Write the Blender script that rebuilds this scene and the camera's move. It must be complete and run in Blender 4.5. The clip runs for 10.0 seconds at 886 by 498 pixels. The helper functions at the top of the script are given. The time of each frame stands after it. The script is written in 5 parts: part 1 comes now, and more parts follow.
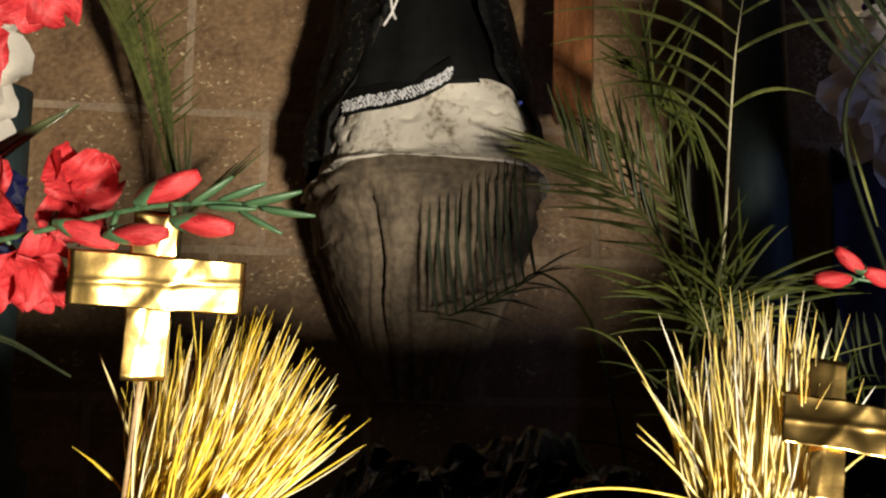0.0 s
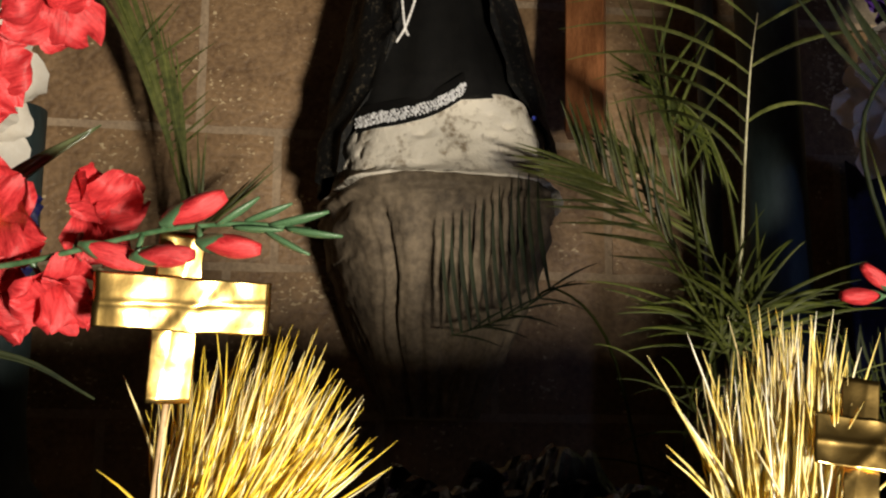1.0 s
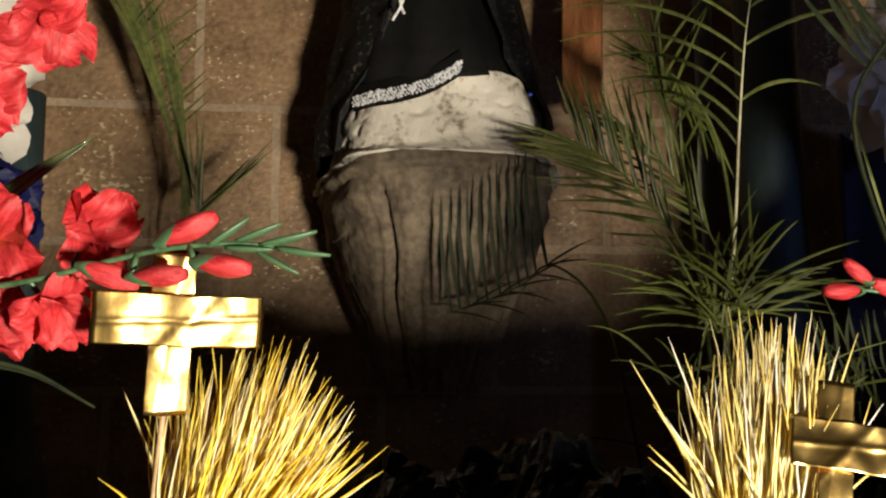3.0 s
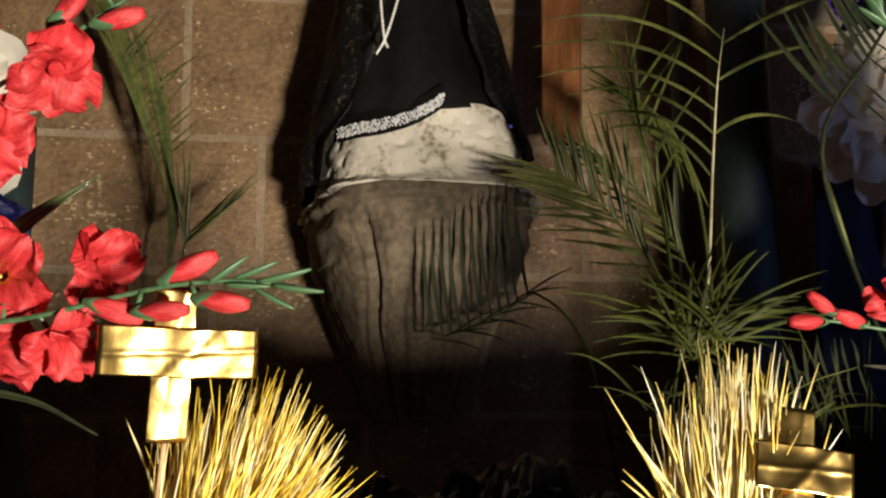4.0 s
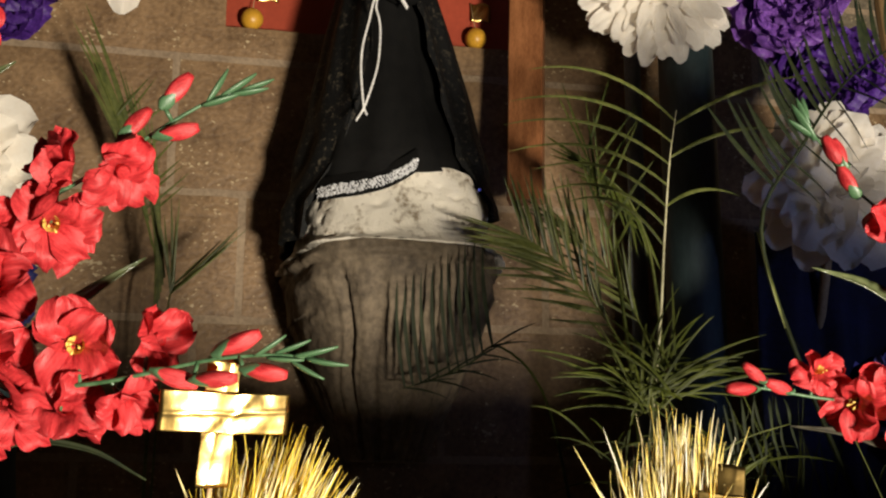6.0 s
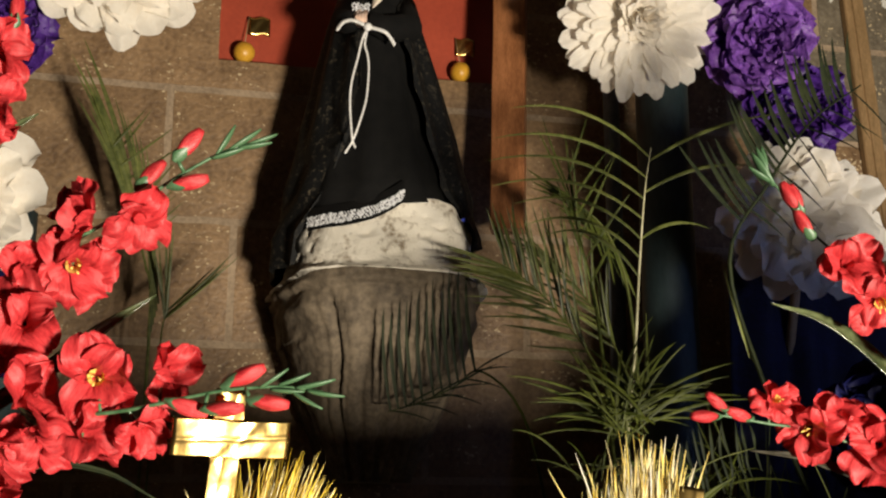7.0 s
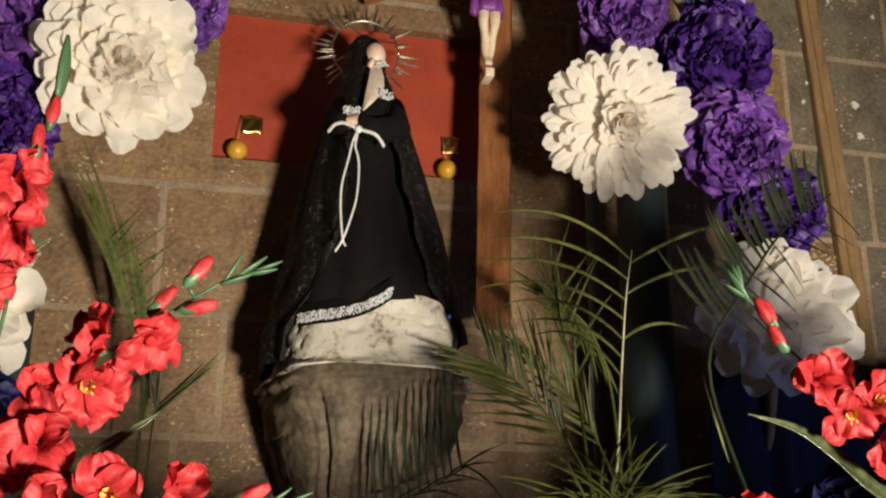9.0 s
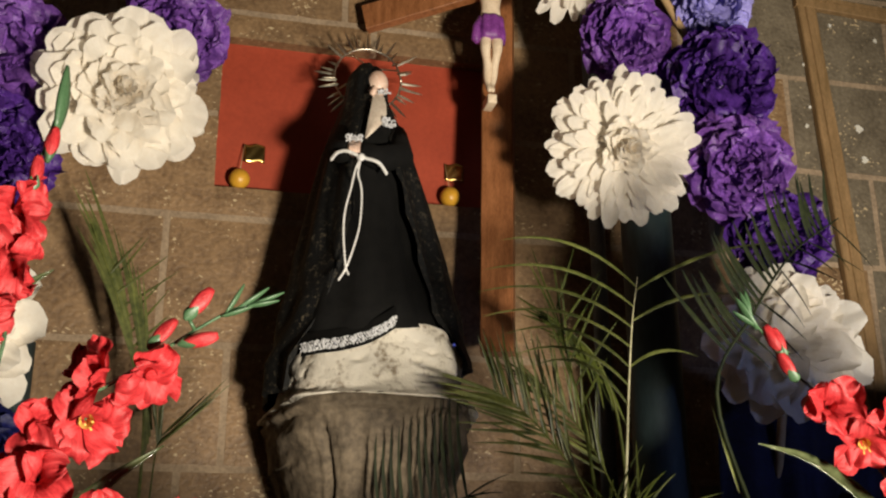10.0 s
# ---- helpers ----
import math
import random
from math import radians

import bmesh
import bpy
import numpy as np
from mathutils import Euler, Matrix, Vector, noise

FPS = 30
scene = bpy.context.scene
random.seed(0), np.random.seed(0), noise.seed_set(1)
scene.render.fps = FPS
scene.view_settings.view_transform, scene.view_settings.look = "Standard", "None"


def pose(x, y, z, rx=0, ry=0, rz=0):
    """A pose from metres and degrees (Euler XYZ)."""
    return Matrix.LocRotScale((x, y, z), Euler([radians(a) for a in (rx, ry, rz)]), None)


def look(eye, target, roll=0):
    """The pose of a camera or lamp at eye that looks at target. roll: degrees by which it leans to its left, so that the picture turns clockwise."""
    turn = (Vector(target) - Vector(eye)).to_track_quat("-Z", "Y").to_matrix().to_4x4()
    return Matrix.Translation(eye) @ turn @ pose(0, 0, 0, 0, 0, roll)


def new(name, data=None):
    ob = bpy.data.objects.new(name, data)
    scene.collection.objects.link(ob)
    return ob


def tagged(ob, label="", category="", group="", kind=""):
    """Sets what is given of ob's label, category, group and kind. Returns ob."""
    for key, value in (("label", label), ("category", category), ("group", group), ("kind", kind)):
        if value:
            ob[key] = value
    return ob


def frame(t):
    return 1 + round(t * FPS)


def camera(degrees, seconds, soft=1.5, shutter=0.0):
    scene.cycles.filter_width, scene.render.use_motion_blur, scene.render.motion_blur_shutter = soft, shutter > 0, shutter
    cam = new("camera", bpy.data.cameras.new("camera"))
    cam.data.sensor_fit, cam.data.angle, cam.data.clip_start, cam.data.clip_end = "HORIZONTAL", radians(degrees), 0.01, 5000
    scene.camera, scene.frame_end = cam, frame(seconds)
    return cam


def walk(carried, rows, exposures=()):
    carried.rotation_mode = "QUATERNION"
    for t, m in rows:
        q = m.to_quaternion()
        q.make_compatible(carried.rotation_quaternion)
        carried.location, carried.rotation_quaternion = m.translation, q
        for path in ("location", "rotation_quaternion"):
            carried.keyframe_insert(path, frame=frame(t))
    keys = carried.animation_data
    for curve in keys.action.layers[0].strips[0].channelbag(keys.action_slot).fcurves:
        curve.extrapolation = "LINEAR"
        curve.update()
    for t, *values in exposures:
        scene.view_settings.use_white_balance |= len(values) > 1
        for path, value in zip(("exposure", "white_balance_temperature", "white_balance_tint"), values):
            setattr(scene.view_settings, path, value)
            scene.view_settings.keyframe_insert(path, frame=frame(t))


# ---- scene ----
cam = camera(44.4, 10.0, soft=2.2)
METRES, EYE, TILT, LEAN, TURN = 0.62, 1.25, 10.0, -0.5, -9.0
ROWS = [
    (0.0, 0.0, 0.0, 0.0, 0.0, 0.0, -0.0),
    (0.5, -0.0053, -0.0008, 0.0024, 0.01, 0.37, -0.27),
    (1.0, -0.0243, 0.0129, 0.0066, 0.41, 0.77, 0.29),
    (1.5, -0.0324, 0.0291, 0.0231, 0.72, -0.85, 0.82),
    (2.0, -0.0124, 0.0312, 0.0397, 0.86, -2.11, 0.96),
    (3.5, 0.0071, -0.0704, 0.0855, 0.26, -0.64, 0.9),
    (4.0, -0.0053, -0.1172, 0.0918, -0.37, -0.05, 0.92),
    (4.5, -0.0251, -0.1749, 0.0986, -1.17, 0.34, 0.59),
    (5.0, -0.0522, -0.2546, 0.1195, -1.83, 0.92, 0.27),
    (5.5, -0.0743, -0.342, 0.1453, -2.35, 1.49, 0.01),
    (7.0, -0.1036, -0.6251, 0.1965, -3.73, 2.99, -0.45),
    (7.5, -0.1176, -0.6995, 0.2172, -4.1, 3.8, -0.49),
    (8.0, -0.1279, -0.7436, 0.2445, -4.54, 5.0, -0.77),
    (8.5, -0.1322, -0.7672, 0.2632, -4.74, 6.1, -0.86),
    (9.0, -0.141, -0.7609, 0.2771, -4.73, 7.08, -0.63),
    (9.5, -0.1391, -0.746, 0.2852, -4.59, 7.89, -0.35),
    (10.0, -0.139, -0.7297, 0.2879, -4.48, 8.47, -0.22),
]
walk(cam, [(t, pose(0, 0, EYE, TILT, LEAN, TURN) @ pose(METRES * x, METRES * y, METRES * z, 90 + pitch, roll, yaw)) for t, x, y, z, yaw, pitch, roll in ROWS],
     exposures=[(0.0, -0.26), (4.5, -0.16), (7.0, -0.05), (10.0, 0.0)])

# ---- light ----
world = bpy.data.worlds.new("dim_interior")
world.use_nodes = True
world.node_tree.nodes["Background"].inputs[0].default_value = (0.9, 0.75, 0.6, 1)
world.node_tree.nodes["Background"].inputs[1].default_value = 0.011
scene.world = world


def lamp(name, kind, eye, target, energy, colour, size):
    data = bpy.data.lights.new(name, kind)
    data.energy, data.color, data.shadow_soft_size = energy, colour, size
    ob = new(name, data)
    ob.matrix_world = look(eye, target)
    return ob


flood = lamp("flood_lamp", "SPOT", (1.45, -2.0, 0.295), (0.2, 2.8, 2.4), 1520, (1.0, 0.90, 0.73), 0.25)
flood.data.spot_size, flood.data.spot_blend = radians(66), 0.6
blue_lamp = lamp("cool_lamp", "SPOT", (2.05, 1.25, 1.55), (1.5, 2.5, 2.5), 8.5, (0.36, 0.48, 1.0), 0.04)
blue_lamp.data.spot_size, blue_lamp.data.spot_blend = radians(110), 0.8


# ---- materials ----
def mat(name, dark, light, scale=20.0, rough=0.7, bump=0.3, fine=6.0, depth=0.004, metal=0.0, through_light=0.0, stretch=(1, 1, 1), random_hue=0.0, low=0.35, high=0.65, coat=0.0, spec=0.5):
    """Two-scale noise in colour and relief; through_light mixes in a translucent layer."""
    m = bpy.data.materials.new(name)
    m.use_nodes = True
    nt = m.node_tree
    n, l = nt.nodes, nt.links
    b = n["Principled BSDF"]
    tc, mp = n.new("ShaderNodeTexCoord"), n.new("ShaderNodeMapping")
    mp.inputs["Scale"].default_value = stretch
    l.new(tc.outputs["Object"], mp.inputs["Vector"])
    big, small = n.new("ShaderNodeTexNoise"), n.new("ShaderNodeTexNoise")
    big.inputs["Scale"].default_value, big.inputs["Detail"].default_value = scale, 6
    small.inputs["Scale"].default_value, small.inputs["Detail"].default_value = scale * fine, 4
    for t in (big, small):
        l.new(mp.outputs[0], t.inputs["Vector"])
    add = n.new("ShaderNodeMath")
    add.operation = "MULTIPLY_ADD"
    add.inputs[1].default_value = 0.45
    l.new(small.outputs[0], add.inputs[0])
    half = n.new("ShaderNodeMath")
    half.operation = "MULTIPLY"
    half.inputs[1].default_value = 0.55
    l.new(big.outputs[0], half.inputs[0])
    l.new(half.outputs[0], add.inputs[2])
    ramp = n.new("ShaderNodeValToRGB")
    ramp.color_ramp.elements[0].position, ramp.color_ramp.elements[1].position = low, high
    ramp.color_ramp.elements[0].color, ramp.color_ramp.elements[1].color = (*dark, 1), (*light, 1)
    l.new(add.outputs[0], ramp.inputs[0])
    colour = ramp.outputs[0]
    if random_hue:
        info, hsv = n.new("ShaderNodeObjectInfo"), n.new("ShaderNodeHueSaturation")
        rng = n.new("ShaderNodeMapRange")
        rng.inputs[3].default_value, rng.inputs[4].default_value = 1 - random_hue, 1 + random_hue
        l.new(info.outputs["Random"], rng.inputs[0])
        l.new(rng.outputs[0], hsv.inputs["Value"])
        l.new(colour, hsv.inputs["Color"])
        colour = hsv.outputs[0]
    l.new(colour, b.inputs["Base Color"])
    b.inputs["Roughness"].default_value, b.inputs["Metallic"].default_value = rough, metal
    b.inputs["Specular IOR Level"].default_value, b.inputs["Coat Weight"].default_value = spec, coat
    if bump:
        bp = n.new("ShaderNodeBump")
        bp.inputs["Strength"].default_value, bp.inputs["Distance"].default_value = bump, depth
        l.new(add.outputs[0], bp.inputs["Height"])
        l.new(bp.outputs[0], b.inputs["Normal"])
    if through_light:
        tr, mx = n.new("ShaderNodeBsdfTranslucent"), n.new("ShaderNodeMixShader")
        l.new(colour, tr.inputs[0])
        mx.inputs[0].default_value = through_light
        l.new(b.outputs[0], mx.inputs[1])
        l.new(tr.outputs[0], mx.inputs[2])
        l.new(mx.outputs[0], n["Material Output"].inputs[0])
    return m


def stone_mat(name, dark, light):
    """Brown volcanic block with shallow pits; pale colour flecks stand in for glints."""
    m = mat(name, dark, light, scale=7, rough=0.56, bump=0.6, fine=9, depth=0.012, random_hue=0.14)
    nt = m.node_tree
    n, l = nt.nodes, nt.links
    b = n["Principled BSDF"]
    base = b.inputs["Base Color"].links[0].from_socket
    tc = n.new("ShaderNodeTexCoord")
    mp = n.new("ShaderNodeMapping")
    mp.inputs["Scale"].default_value = (1, 1, 1.35)
    l.new(tc.outputs["Object"], mp.inputs[0])
    wob = n.new("ShaderNodeTexNoise")
    wob.inputs["Scale"].default_value, wob.inputs["Detail"].default_value = 62, 3
    l.new(mp.outputs[0], wob.inputs["Vector"])
    region = n.new("ShaderNodeTexNoise")
    region.inputs["Scale"].default_value = 5
    l.new(tc.outputs["Object"], region.inputs["Vector"])
    mul = n.new("ShaderNodeMath")
    mul.operation = "MULTIPLY_ADD"
    mul.inputs[1].default_value, mul.inputs[2].default_value = 0.6, -0.26
    l.new(region.outputs[0], mul.inputs[0])
    tot = n.new("ShaderNodeMath")
    l.new(wob.outputs[0], tot.inputs[0])
    l.new(mul.outputs[0], tot.inputs[1])
    rp = n.new("ShaderNodeValToRGB")
    rp.color_ramp.elements[0].position, rp.color_ramp.elements[1].position = 0.70, 0.78
    l.new(tot.outputs[0], rp.inputs[0])
    # mixes the painted glint colour over the stone
    mx = n.new("ShaderNodeMix")
    mx.data_type = "RGBA"
    l.new(rp.outputs[0], mx.inputs[0])
    l.new(base, mx.inputs[6])
    mx.inputs[7].default_value = (0.52, 0.40, 0.24, 1)
    l.new(mx.outputs[2], b.inputs["Base Color"])
    second = n.new("ShaderNodeBump")
    second.inputs["Strength"].default_value, second.inputs["Distance"].default_value = 0.32, 0.005
    l.new(wob.outputs[0], second.inputs["Height"])
    l.new(b.inputs["Normal"].links[0].from_socket, second.inputs["Normal"])
    l.new(second.outputs[0], b.inputs["Normal"])
    return m


M_STONE = stone_mat("brown_stone", (0.112, 0.062, 0.028), (0.285, 0.176, 0.088))
# greyer, darker copy of brown_stone: cool dim light put into the colour
M_COOLSTONE = stone_mat("cool_lit_stone", (0.085, 0.066, 0.044), (0.20, 0.163, 0.112))
M_MORTAR = mat("mortar", (0.19, 0.135, 0.088), (0.36, 0.265, 0.175), 9, 0.9, 0.5, 8, 0.006)
M_RED = mat("red_paint", (0.28, 0.036, 0.013), (0.37, 0.052, 0.020), 6, 0.6, 0.25, 12, 0.002)
# dark stone, lowered further in place of the shade on the corbel
M_CORBEL = mat("carved_stone", (0.056, 0.041, 0.027), (0.19, 0.145, 0.097), 9, 0.85, 0.6, 6, 0.008)
M_PALE = mat("pale_stone", (0.27, 0.21, 0.145), (0.74, 0.68, 0.58), 13, 0.85, 0.8, 5, 0.01, low=0.33, high=0.47)
M_BLACK = mat("black_velvet", (0.002, 0.002, 0.002), (0.006, 0.0055, 0.005), 30, 0.9, 0.4, 6, 0.003, spec=0.2)
M_LACE = mat("black_lace", (0.003, 0.003, 0.003), (0.11, 0.09, 0.06), 55, 0.7, 0.9, 3, 0.004, low=0.55, high=0.72, spec=0.25)
M_CREAM = mat("cream_plaster", (0.62, 0.50, 0.40), (0.80, 0.70, 0.58), 30, 0.5, 0.1, 4, 0.001)
M_SKIN = mat("painted_plaster", (0.66, 0.42, 0.31), (0.82, 0.62, 0.50), 30, 0.45, 0.1, 4, 0.001)
M_SILVER = mat("silver_beads", (0.65, 0.65, 0.67), (0.95, 0.95, 0.97), 60, 0.2, 0.2, 4, 0.001, metal=0.2)
M_CORD = mat("silver_white_cord", (0.62, 0.60, 0.58), (0.9, 0.88, 0.85), 90, 0.5, 0.4, 3, 0.001)
M_HALO = mat("tin_halo", (0.50, 0.45, 0.36), (0.8, 0.74, 0.62), 40, 0.34, 0.2, 3, 0.001, metal=1)
M_BEAM = mat("varnished_wood", (0.17, 0.060, 0.020), (0.37, 0.150, 0.060), 9, 0.38, 0.25, 8, 0.002, stretch=(6, 6, 0.7), coat=0.2)
M_LATH = mat("old_lath", (0.16, 0.095, 0.035), (0.30, 0.18, 0.08), 8, 0.75, 0.4, 8, 0.003, stretch=(5, 5, 0.8))
M_BODY = mat("painted_wood_figure", (0.62, 0.47, 0.33), (0.80, 0.66, 0.50), 40, 0.4, 0.1, 4, 0.001)
M_LOIN = mat("purple_cloth", (0.12, 0.02, 0.16), (0.26, 0.06, 0.32), 40, 0.5, 0.4, 4, 0.002)
M_ORANGE = mat("orange_peel", (0.50, 0.24, 0.02), (0.68, 0.36, 0.035), 14, 0.4, 0.5, 14, 0.0015)
M_FOIL = mat("gold_foil", (0.80, 0.50, 0.14), (0.98, 0.70, 0.26), 9, 0.25, 0.40, 3, 0.004, metal=1)
M_STICK = mat("bamboo_stick", (0.30, 0.19, 0.09), (0.45, 0.30, 0.15), 60, 0.6, 0.3, 4, 0.001)
M_WHITE = mat("white_tissue", (0.88, 0.82, 0.73), (0.95, 0.91, 0.84), 16, 0.75, 0.2, 5, 0.003, through_light=0.5, random_hue=0.05, spec=0.2)
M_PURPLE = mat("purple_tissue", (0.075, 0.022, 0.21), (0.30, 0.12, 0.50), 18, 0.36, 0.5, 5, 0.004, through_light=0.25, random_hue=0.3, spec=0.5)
# deeper purple paper, darkened further to carry the shade on the lower flowers
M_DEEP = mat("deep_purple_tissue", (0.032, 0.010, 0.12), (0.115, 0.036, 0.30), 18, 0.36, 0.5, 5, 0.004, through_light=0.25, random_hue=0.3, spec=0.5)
M_LAVENDER = mat("lavender_tissue", (0.26, 0.23, 0.62), (0.42, 0.38, 0.80), 18, 0.55, 0.5, 5, 0.004, through_light=0.25, random_hue=0.2, spec=0.3)
# blue paper with the shade over it put into the near-black base colour
M_SHADED_BLUE = mat("shaded_blue_tissue", (0.003, 0.004, 0.04), (0.010, 0.012, 0.11), 18, 0.5, 0.5, 5, 0.004, through_light=0.2, random_hue=0.3)
M_PETAL = mat("red_silk_petal", (0.32, 0.008, 0.014), (0.74, 0.064, 0.070), 3, 0.42, 0.6, 5, 0.003, through_light=0.2, random_hue=0.14, spec=0.45, stretch=(7, 0.8, 1))
M_STAMEN = mat("yellow_stamen", (0.7, 0.38, 0.04), (0.85, 0.65, 0.2), 60, 0.6, 0.2, 4, 0.001)
M_GREEN = mat("green_plastic_stem", (0.028, 0.075, 0.030), (0.085, 0.16, 0.080), 40, 0.4, 0.2, 4, 0.001)
M_GLEAF = mat("glossy_leaf", (0.03, 0.042, 0.016), (0.12, 0.14, 0.065), 14, 0.22, 0.4, 5, 0.003, stretch=(1, 1, 1), coat=0.4)
M_DRYLEAF = mat("dark_dry_leaf", (0.012, 0.010, 0.006), (0.045, 0.038, 0.020), 14, 0.8, 0.4, 5, 0.002)
M_BLUESPARKLE = mat("blue_sparkle", (0.03, 0.05, 0.6), (0.12, 0.18, 0.95), 30, 0.12, 0.0, 3, 0.001, coat=1.0)
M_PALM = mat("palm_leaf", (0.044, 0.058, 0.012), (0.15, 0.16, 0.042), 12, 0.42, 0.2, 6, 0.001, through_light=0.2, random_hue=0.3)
# two darker copies of palm_leaf, with weaker and deeper shade in the colour
M_SHADED_PALM = mat("shaded_palm_leaf", (0.018, 0.028, 0.005), (0.082, 0.094, 0.015), 12, 0.5, 0.2, 6, 0.001, through_light=0.12, random_hue=0.35, spec=0.22)
M_DEEPSHADE_PALM = mat("deep_shade_palm_leaf", (0.006, 0.009, 0.005), (0.020, 0.025, 0.009), 12, 0.65, 0.2, 6, 0.001, through_light=0.04, random_hue=0.3, spec=0.15)
M_RACHIS = mat("palm_stalk", (0.30, 0.28, 0.15), (0.52, 0.49, 0.32), 20, 0.5, 0.2, 4, 0.001)
# whiter copy of the sprout colour: strong lamp light painted into the second pot
M_WHEAT_LIT = mat("bright_lit_sprouts", (0.97, 0.67, 0.08), (0.99, 0.90, 0.42), 34, 0.2, 0.1, 3, 0.001, through_light=0.2)
M_WHEAT = mat("pale_sprouts", (0.90, 0.57, 0.02), (0.97, 0.79, 0.14), 34, 0.2, 0.1, 3, 0.001, through_light=0.2)

def island_tone(m, pale):
    """Lightens each joined piece of a mesh by a different amount."""
    nt = m.node_tree
    n, l = nt.nodes, nt.links
    b = n["Principled BSDF"]
    base = b.inputs["Base Color"].links[0].from_socket
    geo, mx, rp = n.new("ShaderNodeNewGeometry"), n.new("ShaderNodeMix"), n.new("ShaderNodeValToRGB")
    mx.data_type = "RGBA"
    rp.color_ramp.elements[0].position, rp.color_ramp.elements[1].position = 0.55, 1.0
    l.new(geo.outputs["Random Per Island"], rp.inputs[0])
    l.new(rp.outputs[0], mx.inputs[0])
    l.new(base, mx.inputs[6])
    mx.inputs[7].default_value = (*pale, 1)
    for link in list(nt.links):
        if link.from_socket == base and link.to_node != mx:
            l.new(mx.outputs[2], link.to_socket)


island_tone(M_WHEAT, (0.98, 0.90, 0.60))
island_tone(M_WHEAT_LIT, (0.99, 0.97, 0.90))
M_POT = mat("clay_pot", (0.16, 0.06, 0.03), (0.26, 0.11, 0.06), 20, 0.8, 0.3, 5, 0.002)
M_SOIL = mat("dark_soil", (0.01, 0.008, 0.005), (0.04, 0.03, 0.02), 60, 0.95, 0.9, 3, 0.006)
M_RIBBON = mat("purple_ribbon", (0.12, 0.03, 0.22), (0.22, 0.08, 0.36), 20, 0.4, 0.2, 4, 0.001)
M_CLOTH = mat("black_tablecloth", (0.004, 0.004, 0.004), (0.012, 0.011, 0.010), 14, 0.85, 0.5, 8, 0.003)
M_TEAL = mat("teal_paint", (0.014, 0.027, 0.030), (0.034, 0.057, 0.060), 9, 0.6, 0.4, 8, 0.003, stretch=(1, 1, 0.4))
M_PIPE = mat("grey_blue_pipe", (0.08, 0.10, 0.12), (0.15, 0.18, 0.21), 12, 0.45, 0.2, 8, 0.002)
M_NAVY = mat("navy_cloth", (0.002, 0.002, 0.010), (0.008, 0.010, 0.055), 8, 0.8, 0.4, 9, 0.003)
M_CHIP = mat("white_plaster_chip", (0.5, 0.47, 0.4), (0.75, 0.72, 0.65), 60, 0.9, 0.3, 4, 0.001)
# floor and plaster tones of the unseen shell, lightened for more bounce light
M_FLOOR = mat("stone_floor", (0.12, 0.10, 0.075), (0.22, 0.18, 0.14), 5, 0.7, 0.3, 8, 0.003)
M_PLASTER = mat("old_plaster", (0.16, 0.13, 0.10), (0.28, 0.235, 0.19), 3, 0.9, 0.4, 9, 0.006)
M_FILM = mat("dark_cellophane", (0.002, 0.0022, 0.003), (0.008, 0.009, 0.011), 30, 0.10, 0.5, 3, 0.006, spec=0.22)


# ---- building tools ----
def empty(name, place=(0, 0, 0), turn=None):
    ob = new(name)
    ob.empty_display_size = 0.03
    ob.matrix_world = turn if turn is not None else Matrix.Translation(place)
    return ob


def mesh_of(name, bm, material, smooth=True):
    me = bpy.data.meshes.new(name)
    bm.normal_update()
    bm.to_mesh(me)
    bm.free()
    for m in material if isinstance(material, (list, tuple)) else (material,):
        me.materials.append(m)
    if smooth:
        me.polygons.foreach_set("use_smooth", [True] * len(me.polygons))
    return me


def part(name, bm, material, parent=None, label="", smooth=True):
    """One mesh object, under a thing if parent is given. bm: a bmesh in the parent's frame, or a ready mesh."""
    me = bm if isinstance(bm, bpy.types.Mesh) else mesh_of(name, bm, material, smooth)
    ob = new(name, me)
    ob.parent = parent
    return tagged(ob, label)


def box(bm, lo, hi, bevel=0.0):
    lo, hi = Vector(lo), Vector(hi)
    got = bmesh.ops.create_cube(bm, size=1)["verts"]
    for v in got:
        v.co = Vector(((lo[i] + hi[i]) / 2 + v.co[i] * (hi[i] - lo[i]) for i in range(3)))
    if bevel:
        edges = list({e for v in got for e in v.link_edges})
        bmesh.ops.bevel(bm, geom=edges, offset=bevel, segments=2, affect="EDGES", profile=0.6)
    return bm


def sheet(bm, rows, closed=False):
    """Faces between rows of points; closed joins each row's ends."""
    vs = [[bm.verts.new(p) for p in row] for row in rows]
    for a, b in zip(vs, vs[1:]):
        n = len(a)
        for i in range(n if closed else n - 1):
            j = (i + 1) % n
            try:
                bm.faces.new((a[i], a[j], b[j], b[i]))
            except ValueError:
                pass
    return vs


def loft(bm, rows, caps=True):
    vs = sheet(bm, rows, True)
    if caps:
        bm.faces.new(list(reversed(vs[0])))
        bm.faces.new(vs[-1])
    return bm


def tube(bm, pts, radii, sides=8, caps=True):
    pts = [Vector(p) for p in pts]
    if not isinstance(radii, (list, tuple)):
        radii = [radii] * len(pts)
    rows, ref = [], None
    for i, p in enumerate(pts):
        d = (pts[min(i + 1, len(pts) - 1)] - pts[max(i - 1, 0)]).normalized()
        if ref is None:
            ref = d.orthogonal().normalized()
        ref = (ref - d * ref.dot(d)).normalized()
        s = d.cross(ref)
        rows.append([p + (ref * math.cos(a) + s * math.sin(a)) * radii[i] for a in (2 * math.pi * k / sides for k in range(sides))])
    return loft(bm, rows, caps)


